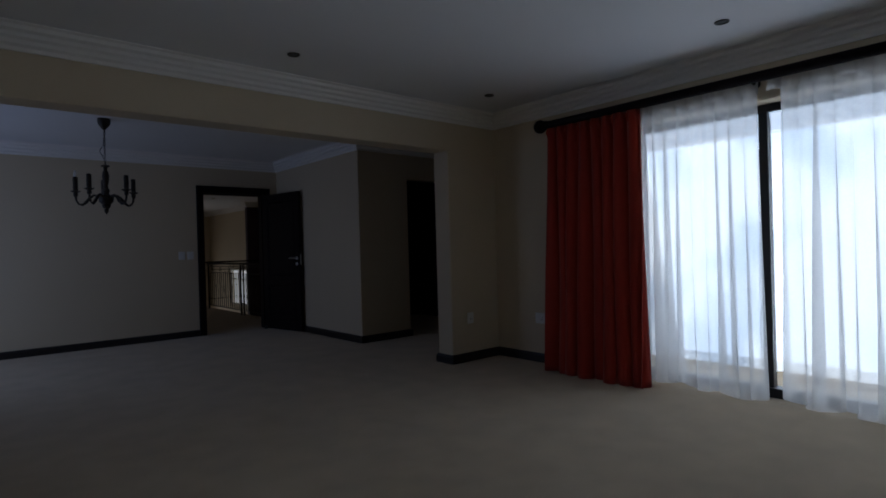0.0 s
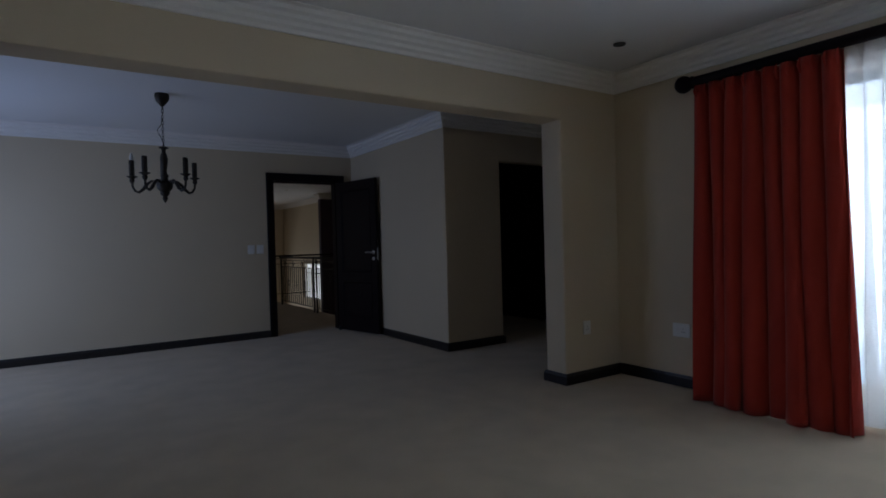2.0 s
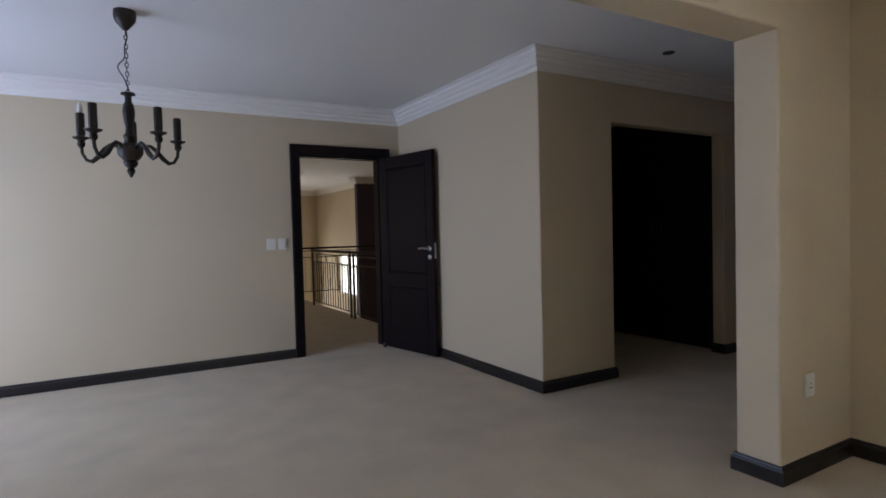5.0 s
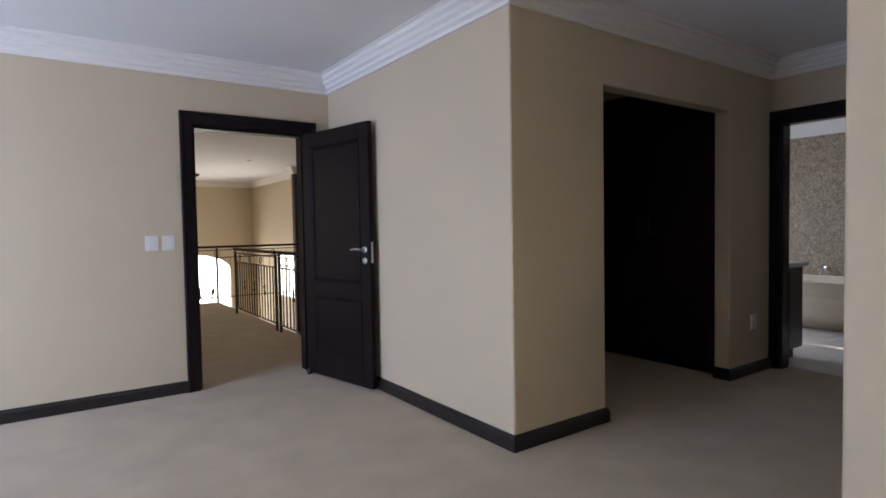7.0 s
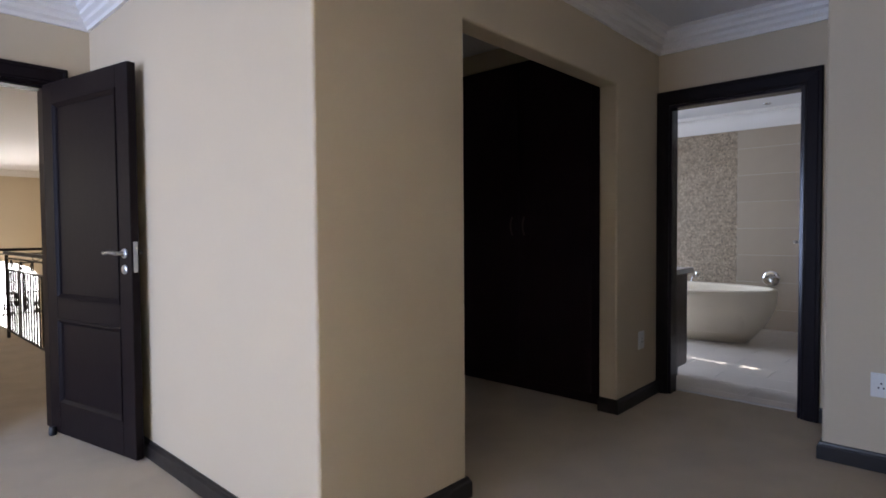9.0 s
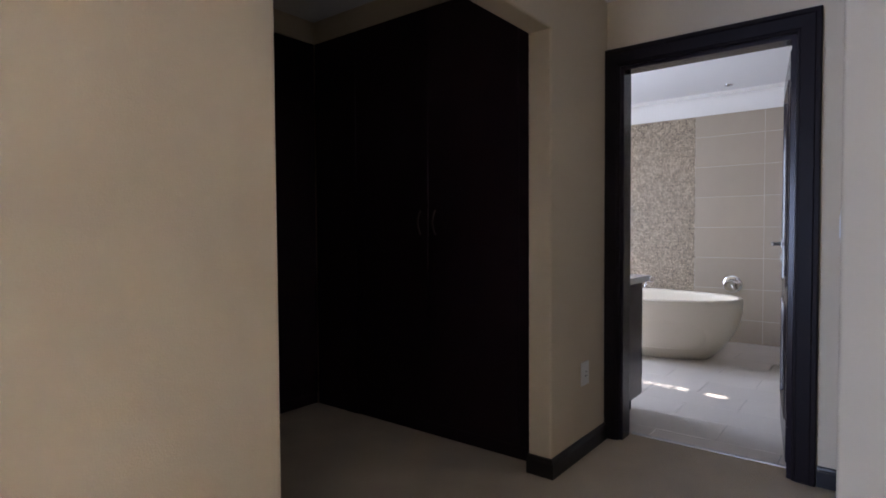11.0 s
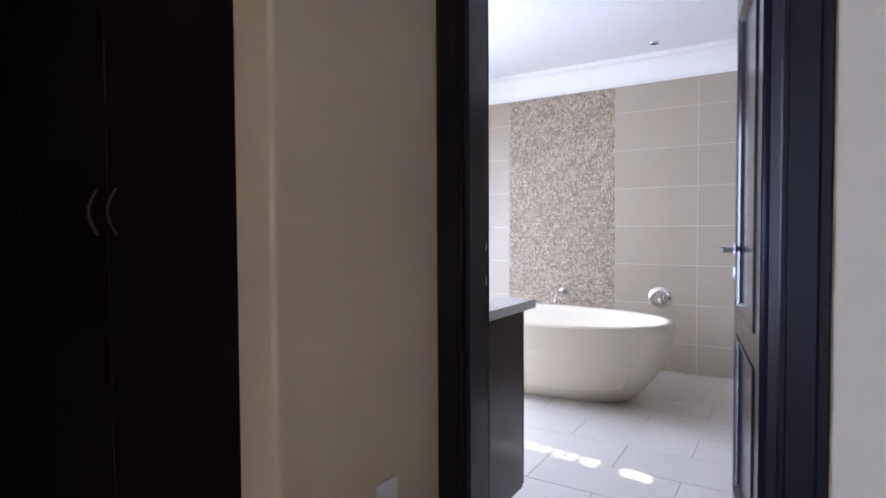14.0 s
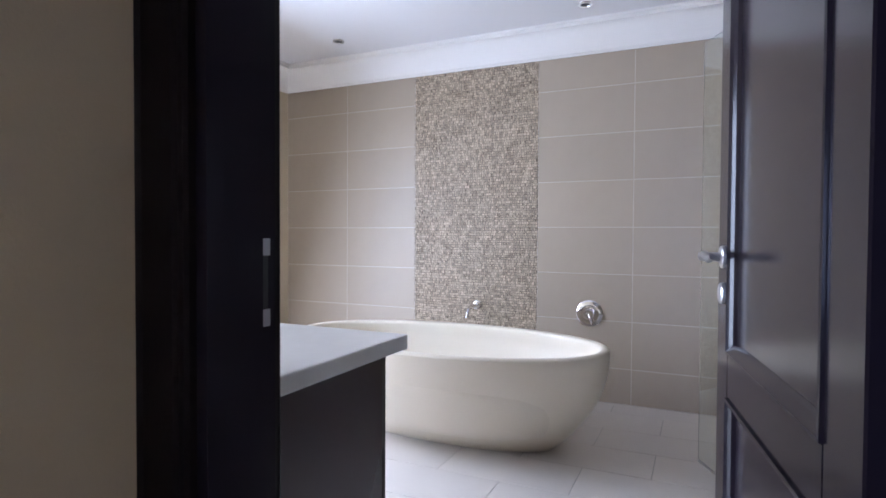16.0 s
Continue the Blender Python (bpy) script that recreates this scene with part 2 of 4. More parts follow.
def lathe(profile, at=(0, 0, 0), steps=24, turn=None, bm=None, caps=True):
    """A turned body: (radius, z) round the z axis at a place, after an optional rotation."""
    bm = bm or bmesh.new()
    m = Matrix.Translation(at) @ (turn or Matrix.Identity(4))
    rings = [[bm.verts.new(m @ Vector((r * math.cos(2 * math.pi * s / steps), r * math.sin(2 * math.pi * s / steps), z))) for s in range(steps)] for r, z in profile]
    for a, b in zip(rings, rings[1:]):
        for s in range(steps):
            bm.faces.new((a[s], a[(s + 1) % steps], b[(s + 1) % steps], b[s]))
    if caps:
        bm.faces.new(rings[0][::-1])
        bm.faces.new(rings[-1])
    return bm


def tube(points, radius, steps=8, bm=None, closed=False):
    bm = bm or bmesh.new()
    pts = [Vector(p) for p in points]
    radii = radius if isinstance(radius, (list, tuple)) else [radius] * len(pts)
    rings, n = [], len(pts)
    up = None
    for i, p in enumerate(pts):
        d = (pts[(i + 1) % n] - pts[i - 1]) if closed else (pts[min(i + 1, n - 1)] - pts[max(i - 1, 0)])
        d.normalize()
        if up is None:
            up = Vector((0, 0, 1)) if abs(d.z) < 0.9 else Vector((1, 0, 0))
        side = d.cross(up).normalized()
        up = side.cross(d).normalized()
        rings.append([bm.verts.new(p + radii[i] * (math.cos(2 * math.pi * s / steps) * side + math.sin(2 * math.pi * s / steps) * up)) for s in range(steps)])
    for i in range(n if closed else n - 1):
        a, b = rings[i], rings[(i + 1) % n]
        for s in range(steps):
            bm.faces.new((a[s], a[(s + 1) % steps], b[(s + 1) % steps], b[s]))
    if not closed:
        bm.faces.new(rings[0][::-1])
        bm.faces.new(rings[-1])
    return bm


RX, RY = Matrix.Rotation(radians(90), 4, "X"), Matrix.Rotation(radians(90), 4, "Y")

# ---- the plan ----
CEIL, COR = 2.62, 2.47
EAST, BEAM0, BEAM1, PIER = 5.105, 5.037, 5.262, 4.425
FAR, WALL_A, HALL_N, HALL_E, HALL_S = 9.285, 4.495, 6.858, 6.845, 5.742
BATH_W0, BATH_W1, BATH_E, BATH_N, BATH_S = 7.485, 7.64, 10.883, 9.506, 4.5
WEST, SOUTH = -0.6, -2.0
D0, D1, DTOP = 3.35, 4.27, 2.107
B0, B1, BTOP = 5.945, 6.782, 2.10
G0, G1, GTOP = 5.283, 6.804, 2.140
BEAMZ = 2.185

near = lambda a, b: abs(a - b) < 0.003
upright = lambda d: abs(d.z) > 0.9

# floors
structure("floor", box(WEST - 0.2, BATH_W0 + 0.14, SOUTH - 0.2, FAR + 0.165, -0.25, 0.0), CARPET, "beige cut-pile wall-to-wall carpet", category="carpet")
structure("floor_landing", box(0.9, 4.82, FAR + 0.165, 15.0, -0.25, 0.0), CARPET, "beige carpet on the upstairs landing", category="carpet")
bath_floor = structure("floor_bathroom", box(BATH_W0 + 0.14, BATH_E + 0.15, BATH_S, BATH_N + 0.2, -0.25, -0.004), GROUT_DARK, "pale tiled bathroom floor with thin grey joints", category="floor")
structure("floor_lower_hall", box(0.9, 7.6, FAR + 0.42, 20.7, -3.1, -2.9), STONE_FLOOR, "stone floor of the hall below", category="floor")

# walls
structure("wall_east", cells((EAST, EAST + 0.26), (SOUTH - 0.2, -0.5, 3.42, BEAM0), (0, 2.21, CEIL), [(EAST - 1, EAST + 1, -0.5, 3.42, -1, 2.21)],
          lambda m, d: near(m.x, EAST) and (near(m.y, 3.42) or near(m.z, 2.21))), PAINT, "cream painted wall with a wide patio door")
structure("wall_south", box(WEST - 0.2, EAST + 0.26, SOUTH - 0.2, SOUTH, 0, CEIL), PAINT, "cream painted plain wall")
structure("wall_west", cells((WEST - 0.2, WEST), (SOUTH, 6.86, 8.9, FAR + 0.165), (0, 0.1, 2.2, CEIL), [(-9, 9, 6.86, 8.9, 0.1, 2.2)]), PAINT, "cream painted wall with a window")
structure("wall_beam", cells((WEST, 0.0, PIER, BATH_W0), (BEAM0, BEAM1), (0, BEAMZ, CEIL), [(0.0, PIER, 0, 9, -1, BEAMZ)],
          lambda m, d: (upright(d) and near(m.x, PIER)) or (near(m.z, BEAMZ) and m.x < PIER), 0.014), PAINT, "cream painted pier and dropped beam between the two rooms")
structure("wall_hall_east", cells((HALL_E, BATH_W0), (BEAM1, HALL_S), (0, CEIL), [], lambda m, d: upright(d) and near(m.x, HALL_E) and near(m.y, HALL_S), 0.014), PAINT, "cream painted wall return beside the bathroom door")
structure("wall_bathroom_door", cells((BATH_W0, BATH_W1), (BATH_S, B0, B1, BATH_N), (0, BTOP, CEIL), [(0, 9, B0, B1, -1, BTOP)]), PAINT, "cream painted wall round the bathroom door")
structure("wall_dressing", cells((WALL_A, G0, G1, BATH_W0), (HALL_N, HALL_N + 0.125), (0, GTOP, CEIL), [(G0, G1, 0, 9, -1, GTOP)],
          lambda m, d: (near(m.y, HALL_N) or near(m.y, HALL_N + 0.125)) and ((upright(d) and G0 - 0.01 < m.x < G1 + 0.01) or near(m.z, GTOP)) or (upright(d) and near(m.x, WALL_A) and near(m.y, HALL_N)), 0.012),
          PAINT, "cream painted wall with an open doorway to the dressing room")
structure("wall_side", box(WALL_A, WALL_A + 0.15, HALL_N + 0.125, FAR, 0, CEIL), PAINT, "cream painted wall beside the open door")
structure("wall_far", cells((WEST, D0, D1, BATH_W0), (FAR, FAR + 0.165), (0, DTOP, CEIL), [(D0, D1, 0, 99, -1, DTOP)]), PAINT, "cream painted wall with a doorway to the landing")
GAP0, GAP1 = 9.14, 9.22
structure("wall_bath_north", cells((BATH_W1 - 0.155, 8.25, 9.45, BATH_E + 0.15), (BATH_N, BATH_N + 0.2), (0, 0.1, 2.4, CEIL), [(8.25, 9.45, 0, 99, 0.1, 2.4)]), PAINT, "pale wall with a bathroom window")
bath_wall = structure("wall_bath_east", box(BATH_E + 0.0026, BATH_E + 0.15, BATH_S - 0.2, BATH_N, 0, CEIL), GROUT, "beige tiled bathroom wall with a mosaic strip")
structure("wall_bath_south", box(BATH_W1 - 0.155, BATH_E + 0.0026, BATH_S - 0.2, BATH_S, 0, CEIL), TILE, "beige tiled bathroom wall")
LEND, LEAST = 20.5, 7.08


def arch_wall():
    """The far wall of the stair hall with an arched opening."""
    bm = bmesh.new()
    cx, r, spring, base = 5.4, 1.05, 0.22, -2.6
    ring = [(cx - r, base)] + [(cx + r * math.cos(a), spring + 0.42 * math.sin(a)) for a in np.linspace(math.pi, 0, 17)] + [(cx + r, base)]
    outer = [(0.9, -2.9), (0.9, CEIL), (LEAST + 0.15, CEIL), (LEAST + 0.15, -2.9)]
    for y in (LEND, LEND + 0.2):
        inner_v = [bm.verts.new((x, y, z)) for x, z in ring]
        o = [bm.verts.new((x, y, z)) for x, z in outer]
        top = inner_v[9]
        bm.faces.new([o[0], o[1], *inner_v[9::-1]][:2] + inner_v[9::-1])
        bm.faces.new([o[1], o[2], top])
        bm.faces.new([o[2], o[3]] + inner_v[:8:-1])
        bm.faces.new([o[0], inner_v[0], inner_v[-1], o[3]])
    bm.verts.ensure_lookup_table()
    half = len(bm.verts) // 2
    for k in range(len(ring)):
        a, b = k, (k + 1) % len(ring)
        bm.faces.new((bm.verts[a], bm.verts[b], bm.verts[half + b], bm.verts[half + a]))
    return bm


structure("wall_landing_far", arch_wall(), PAINT, "cream painted far wall of the stair hall with an arched window")
structure("wall_landing_right", cells((LEAST, LEAST + 0.15), (16.30, 16.75, 18.75, LEND), (-2.9, -0.40, 0.68, CEIL), [(0, 9, 16.75, 18.75, -0.40, 0.68)]), PAINT, "cream painted wall of the stair hall with a window")
structure("wall_landing_dark", box(6.70, 7.6, 16.15, 16.3, -2.9, CEIL), PLUM_SHADE, "stair hall wall in shadow, its shade put into a dark plum colour")
structure("wall_landing_east", box(BATH_W0, 7.6, BATH_N + 0.2, 16.15, -2.9, CEIL), PAINT, "cream painted stair hall wall")
# window opening here is assumed, to go with the landing's fill lamp
structure("wall_landing_west", cells((0.9, 1.0), (FAR + 0.165, 11.2, 13.8, LEND), (-2.9, 0.5, 2.2, CEIL), [(0, 9, 11.2, 13.8, 0.5, 2.2)]), PAINT, "cream painted landing wall out of view, with an assumed window")
structure("wall_under_landing", box(0.9, 7.6, FAR + 0.37, FAR + 0.42, -2.9, -0.25), PAINT, "cream painted wall below the landing")

# ceilings
structure("ceiling", box(WEST - 0.2, BATH_W0 + 0.05, SOUTH - 0.2, FAR + 0.1, CEIL, CEIL + 0.15), WHITE, "white painted flat ceiling")
structure("ceiling_bathroom", box(BATH_W0 + 0.05, BATH_E + 0.15, BATH_S - 0.2, BATH_N + 0.2, CEIL, CEIL + 0.15), WHITE, "white painted bathroom ceiling")
structure("ceiling_landing", box(0.9, 7.485, FAR + 0.1, LEND + 0.2, CEIL + 0.001, CEIL + 0.15), WHITE, "white painted landing ceiling")

# cornices: four stepped bands
def steps(cor):
    h, out = CEIL - cor, [(0, cor)]
    for k in range(4):
        out += [(0.018 + 0.024 * k, cor + h * k / 4), (0.018 + 0.024 * k, cor + h * (k + 0.62) / 4), (0.028 + 0.024 * k, cor + h * (k + 0.78) / 4)]
    return out + [(0.118, cor + h * 0.96), (0.118, CEIL), (0, CEIL)]


def cove(cor):
    """A smooth hollow between two small fillets."""
    h = CEIL - cor
    curve = [(0.018 + 0.085 * (1 - math.cos(a)), cor + 0.022 + (h - 0.06) * math.sin(a)) for a in np.linspace(0, math.pi / 2, 9)]
    return [(0, cor), (0.010, cor), (0.010, cor + 0.016), (0.018, cor + 0.016)] + curve + [(0.112, CEIL - 0.038), (0.112, CEIL - 0.016), (0.124, CEIL - 0.016), (0.124, CEIL), (0, CEIL)]


BATH_COR = 2.408
ROOM_1 = [(WEST, SOUTH), (EAST, SOUTH), (EAST, BEAM0), (WEST, BEAM0)]
ROOM_2 = [(WEST, BEAM1), (HALL_E, BEAM1), (HALL_E, HALL_S), (BATH_W0, HALL_S), (BATH_W0, HALL_N), (WALL_A, HALL_N), (WALL_A, FAR), (WEST, FAR)]
BATH = [(BATH_W1, BATH_S), (BATH_E, BATH_S), (BATH_E, BATH_N), (BATH_W1, BATH_N)]
LANDING = [(1.0, FAR + 0.165), (BATH_W0, FAR + 0.165), (BATH_W0, 16.15), (6.70, 16.15), (6.70, 16.3), (LEAST, 16.3), (LEAST, LEND), (1.0, LEND)]
for name, poly, lab in (("cornice_lounge", ROOM_1, "white stepped plaster cornice"), ("cornice_bedroom", ROOM_2, "white stepped plaster cornice"),
                        ("cornice_bathroom", BATH, "white coved plaster cornice over the tiles"), ("cornice_landing", LANDING, "white stepped plaster cornice on the landing")):
    structure(name, sweep(poly, cove(BATH_COR) if poly is BATH else steps(COR), True), CORNICE, lab, category="cornice")

# skirting boards
BASE = [(0, 0), (0.020, 0), (0.020, 0.068), (0.017, 0.074), (0.012, 0.079), (0.010, 0.088), (0.006, 0.092), (0, 0.092)]
SKIRT_RUNS = [
    [(EAST, 3.42), (EAST, BEAM0), (PIER, BEAM0), (PIER, BEAM1), (HALL_E, BEAM1), (HALL_E, HALL_S), (BATH_W0, HALL_S), (BATH_W0, B0 - 0.1)],
    [(BATH_W0 - 0.018, HALL_N), (G1, HALL_N), (G1, HALL_N + 0.125)],
    [(G0, HALL_N + 0.125), (G0, HALL_N), (WALL_A, HALL_N), (WALL_A, FAR), (D1 + 0.1, FAR)],
    [(D0 - 0.1, FAR), (WEST, FAR), (WEST, 8.6)],
    [(0.0, BEAM1), (0.0, BEAM0), (WEST, BEAM0), (WEST, SOUTH), (EAST, SOUTH), (EAST, -0.5)],
]
for run in SKIRT_RUNS:
    structure("baseboard", sweep(run, BASE, False), SKIRT, "dark wooden skirting board along the cream wall", category="skirting board")

# ---- doors ----
ARCH_PROFILE = [(-0.002, 0.0), (-0.002, 0.012), (0.002, 0.018), (0.012, 0.018), (0.016, 0.024), (0.070, 0.028), (0.076, 0.034), (0.092, 0.034), (0.097, 0.028), (0.097, 0.0)]


def turned(bm, m):
    bmesh.ops.transform(bm, matrix=m, verts=bm.verts)
    return bm


def lever_handle(parent, x, y, z, side, reach):
    """Lever on a round rose with a key rose below; side: -1 or 1 along y, reach: -1 or 1 along x."""
    turn = Matrix.Rotation(radians(90 if side < 0 else -90), 4, "X")
    bm = lathe([(0.026, 0), (0.026, 0.006), (0.022, 0.009), (0.011, 0.010), (0.010, 0.045)], (x, y, z), 20, turn)
    s = side
    tube([(x, y + s * 0.045, z), (x + reach * 0.03, y + s * 0.050, z + 0.004), (x + reach * 0.07, y + s * 0.052, z + 0.006), (x + reach * 0.105, y + s * 0.050, z - 0.002), (x + reach * 0.125, y + s * 0.046, z + 0.004)],
         [0.011, 0.0105, 0.0095, 0.0085, 0.007], 10, bm)
    part("handle", bm, STEEL, parent, "brushed steel lever handle", True)
    key = lathe([(0.025, 0), (0.025, 0.006), (0.021, 0.009), (0.006, 0.0092)], (x, y, z - 0.085), 20, turn)
    box(x - 0.002, x + 0.002, min(y, y + s * 0.0105), max(y, y + s * 0.0105), z - 0.1, z - 0.075, bm=key)
    part("key_rose", key, STEEL, parent, "steel key rose", True)


def door_leaf(parent, width, height, swing, at, label, wood, m0, m1):
    """Two-panel leaf hinged at the local origin, running to +x, 44 mm thick, turned by swing degrees."""
    t = 0.022
    st, top, low = 0.115, 0.12, 0.2
    bm = bmesh.new()
    for x0, x1, z0, z1 in ((0, st, 0.012, height), (width - st, width, 0.012, height), (st, width - st, height - top, height), (st, width - st, 0.012, low), (st, width - st, m0, m1)):
        box(x0, x1, -t, t, z0, z1, 0.003, 1, bm)
    leaf = part("door_leaf", bm, wood, parent, label)
    leaf.matrix_basis = at @ pose(0, 0, 0, 0, 0, swing)
    for z0, z1 in ((low, m0), (m1, height - top)):
        x0, x1 = st, width - st
        pb = box(x0 - 0.005, x1 + 0.005, -0.008, 0.008, z0 - 0.005, z1 + 0.005)
        part("panel", pb, wood, leaf)
        for s in (-1, 1):
            mould = bmesh.new()
            sweep([(x0, z0), (x1, z0), (x1, z1), (x0, z1)], [(0, 0.008), (0, 0.027), (0.006, 0.028), (0.013, 0.022), (0.022, 0.016), (0.028, 0.0085), (0.028, 0.008)], True, mould)
            turned(mould, RX if s < 0 else RX @ Matrix.Diagonal((1, 1, -1, 1)))
            part("moulding", mould, wood, leaf, smooth=False)
    hx = width - 0.06
    for s in (-1, 1):
        lever_handle(leaf, hx, s * t, 1.10, s, -1)
    lock = box(width - 0.001, width + 0.003, -0.011, 0.011, 1.0, 1.16, 0.001, 1)
    box(width + 0.002, width + 0.010, -0.006, 0.006, 1.09, 1.12, 0.002, 1, lock)
    part("lock_plate", lock, STEEL, leaf, "steel lock face plate")
    return leaf


def door_set(name, origin, width, height, depth, label, back, wood, trim):
    """Lining, architraves both sides and leaf. Local x along the wall, the seen side towards -y."""
    root = tagged(thing(name, label, "door", at=origin), kind="structure")
    path = [(0, 0), (0, height), (width, height), (width, 0)]
    part("architrave", turned(sweep(path, ARCH_PROFILE, False), RX), trim, root)
    back_arch = turned(sweep(path, ARCH_PROFILE, False), RX @ Matrix.Diagonal((1, 1, -1, 1)))
    part("architrave", turned(back_arch, Matrix.Translation((0, depth, 0))), trim, root)
    rebate = 0.048
    if back:
        profile = [(-0.022, 0.0), (-0.022, rebate - depth), (-0.003, rebate - depth), (-0.003, -depth), (0.0, -depth), (0.0, 0.0)]
    else:
        profile = [(-0.003, 0.0), (-0.003, -rebate), (-0.022, -rebate), (-0.022, -depth), (0.0, -depth), (0.0, 0.0)]
    part("lining", turned(sweep(path, profile, False), RX), wood, root)
    return root


main_door = door_set("door_1", pose(D0, FAR, 0), D1 - D0, DTOP, 0.165, "dark stained wooden door standing open into the room", False, WOOD, WOOD)
leaf = door_leaf(main_door, 0.90, DTOP - 0.018, -78.5, pose(D1 - D0 - 0.016, -0.018, 0), "dark stained two-panel leaf", WOOD, 0.70, 0.825)
for z in (0.25, 1.05, 1.85):
    part("hinge", lathe([(0.007, -0.05), (0.007, 0.05)], (D1 - D0 - 0.018, -0.012, z), 10), STEEL, main_door, "steel hinge", True)

# small dark block at the frame's foot, set up as a doorstop
foot_block = thing("doorstop", "small dark block on the carpet at the foot of the door frame", "doorstop", at=pose(4.225, 9.205, 0))
part("body", lathe([(0.020, 0.0), (0.022, 0.01), (0.020, 0.045), (0.014, 0.052)], steps=16), PLASTIC_DARK, foot_block, smooth=True)

bath_door = door_set("door_2", pose(BATH_W0, B1, 0, 0, 0, -90), B1 - B0, BTOP, 0.155, "dark varnished wooden bathroom door standing open inwards", True, WOOD_GLOSS_SHEEN, WOOD)
leaf_2 = door_leaf(bath_door, 0.80, BTOP - 0.026, 98.5, pose(B1 - B0 - 0.024, 0.172, 0), "dark varnished two-panel leaf with worn edges", WOOD_GLOSS_SHEEN, 0.785, 0.885)
for z in (0.24, 1.87):
    part("hinge", box(-0.003, 0.0005, -0.017, 0.017, z - 0.05, z + 0.05, 0.001, 1), STEEL, leaf_2, "steel butt hinge plate")
strike = box(0.002, 0.0055, 0.118, 0.142, 1.0, 1.027, 0.001, 1)
box(0.002, 0.0055, 0.118, 0.142, 1.113, 1.14, 0.001, 1, strike)
# thin plate whose dark colour stands for the shade inside the mortise
part("latch_hole", box(0.002, 0.0038, 0.119, 0.138, 1.028, 1.112), PLASTIC_DARK, bath_door, "dark plate standing for the shaded mortise of the lock")
part("strike_plate", strike, STEEL, bath_door, "steel strike plate")
tagged(link_mesh("threshold_strip", box(BATH_W0 + 0.125, BATH_W0 + 0.155, B0 + 0.024, B1 - 0.024, -0.002, 0.006, 0.003, 2), STEEL), "thin metal strip between carpet and tiles", "threshold", kind="structure")

# ---- patio door, curtains ----
patio = tagged(thing("window_1", "dark-framed sliding patio door behind sheer curtains", "patio door"), kind="structure")
PX0, PX1 = EAST + 0.16, EAST + 0.22
for y in (3.39, 2.375, 1.44, 0.50, -0.47):
    part("mullion", box(PX0 - 0.01, PX1 + 0.01, y - 0.032, y + 0.032, 0.0, 2.20, 0.004, 1), FRAME, patio)
part("top_rail", box(PX0 - 0.012, PX1 + 0.012, -0.5, 3.42, 2.15, 2.207, 0.004, 1), FRAME, patio)
part("bottom_rail", box(PX0 - 0.04, PX1 + 0.012, -0.5, 3.42, 0.002, 0.075, 0.004, 1), FRAME, patio)
for y0, y1 in ((-0.44, 0.47), (0.53, 1.41), (1.47, 2.345), (2.405, 3.36)):
    pane = part("pane", box(PX0 + 0.02, PX0 + 0.026, y0 - 0.01, y1 + 0.01, 0.07, 2.16), GLASS, patio)
    pane.visible_shadow = False


def cloth(y0, y1, top, bottom, x, pleats, depth, seed, flare=0.0, rows=26, per=12, hem=0.0, spread=(0.0, 0.0), lap=0.35, uneven=0.0, sway=0.5):
    """A hanging gathered cloth along y: tight pleats at the heading, looser folds below."""
    rng = random.Random(seed)
    n = pleats * per
    phase = [rng.uniform(-0.5, 0.5) for _ in range(pleats + 2)]
    amp = [rng.uniform(0.30, 1.35) for _ in range(pleats + 2)]
    lens = [rng.uniform(-1, 1) for _ in range(pleats + 2)]
    bm = bmesh.new()
    grid = []
    for r in range(rows + 1):
        v = r / rows
        line = []
        for c in range(n + 1):
            u = c / n
            u += uneven * (math.sin(5.1 * u + seed) - math.sin(seed) + 0.6 * (math.sin(13.7 * u + 2 * seed) - math.sin(2 * seed)))
            u = min(max(u, 0.0), 1.0)
            k = u * pleats
            i, f = int(k), k - int(k)
            a = amp[i] * (1 - f) + amp[i + 1] * f
            p = phase[i] * (1 - f) + phase[i + 1] * f
            low = lens[i] * (1 - f) + lens[i + 1] * f
            tight = math.sin(2 * math.pi * k) * 0.35 * (1 - v) ** 2
            loose = math.sin(2 * math.pi * (k + 0.55 * p * v + 0.09 * sway * math.sin(4.3 * v + 1.7 * k))) * a * (0.35 + 0.65 * v)
            wide = math.sin(2 * math.pi * (u * pleats * 0.31 + seed)) * sway * v + 0.6 * sway * math.sin(2 * math.pi * (u * pleats * 0.57 + 0.7 * seed)) * v * (1 - 0.4 * v)
            dx = depth * (tight + loose + wide)
            yy = y0 + (y1 - y0) * u + depth * lap * math.cos(2 * math.pi * (k + 0.6 * p * v)) * (0.35 + 0.65 * v) * a
            yy += v * (spread[0] * (1 - u) + spread[1] * u)
            z = top + (bottom + hem * low - top) * v
            line.append(bm.verts.new((x - flare * v + dx, yy, z)))
        grid.append(line)
    for a, b in zip(grid, grid[1:]):
        for c in range(n):
            bm.faces.new((a[c], a[c + 1], b[c + 1], b[c]))
    return bm


def thick(ob, t):
    mod = ob.modifiers.new("thickness", "SOLIDIFY")
    mod.thickness = t
    return ob


RODX, RODZ = 5.01, 2.362
red = thing("red_curtain", "rust red gathered floor-length curtain drawn to one side", "curtain")
thick(part("curtain_cloth", cloth(3.225, 4.21, 2.325, 0.012, RODX, 8, 0.046, 3, 0.20, rows=36, per=16, hem=0.012, spread=(-0.12, -0.10), lap=0.85, uneven=0.075, sway=0.9), RED_CLOTH, red, smooth=True), 0.003)
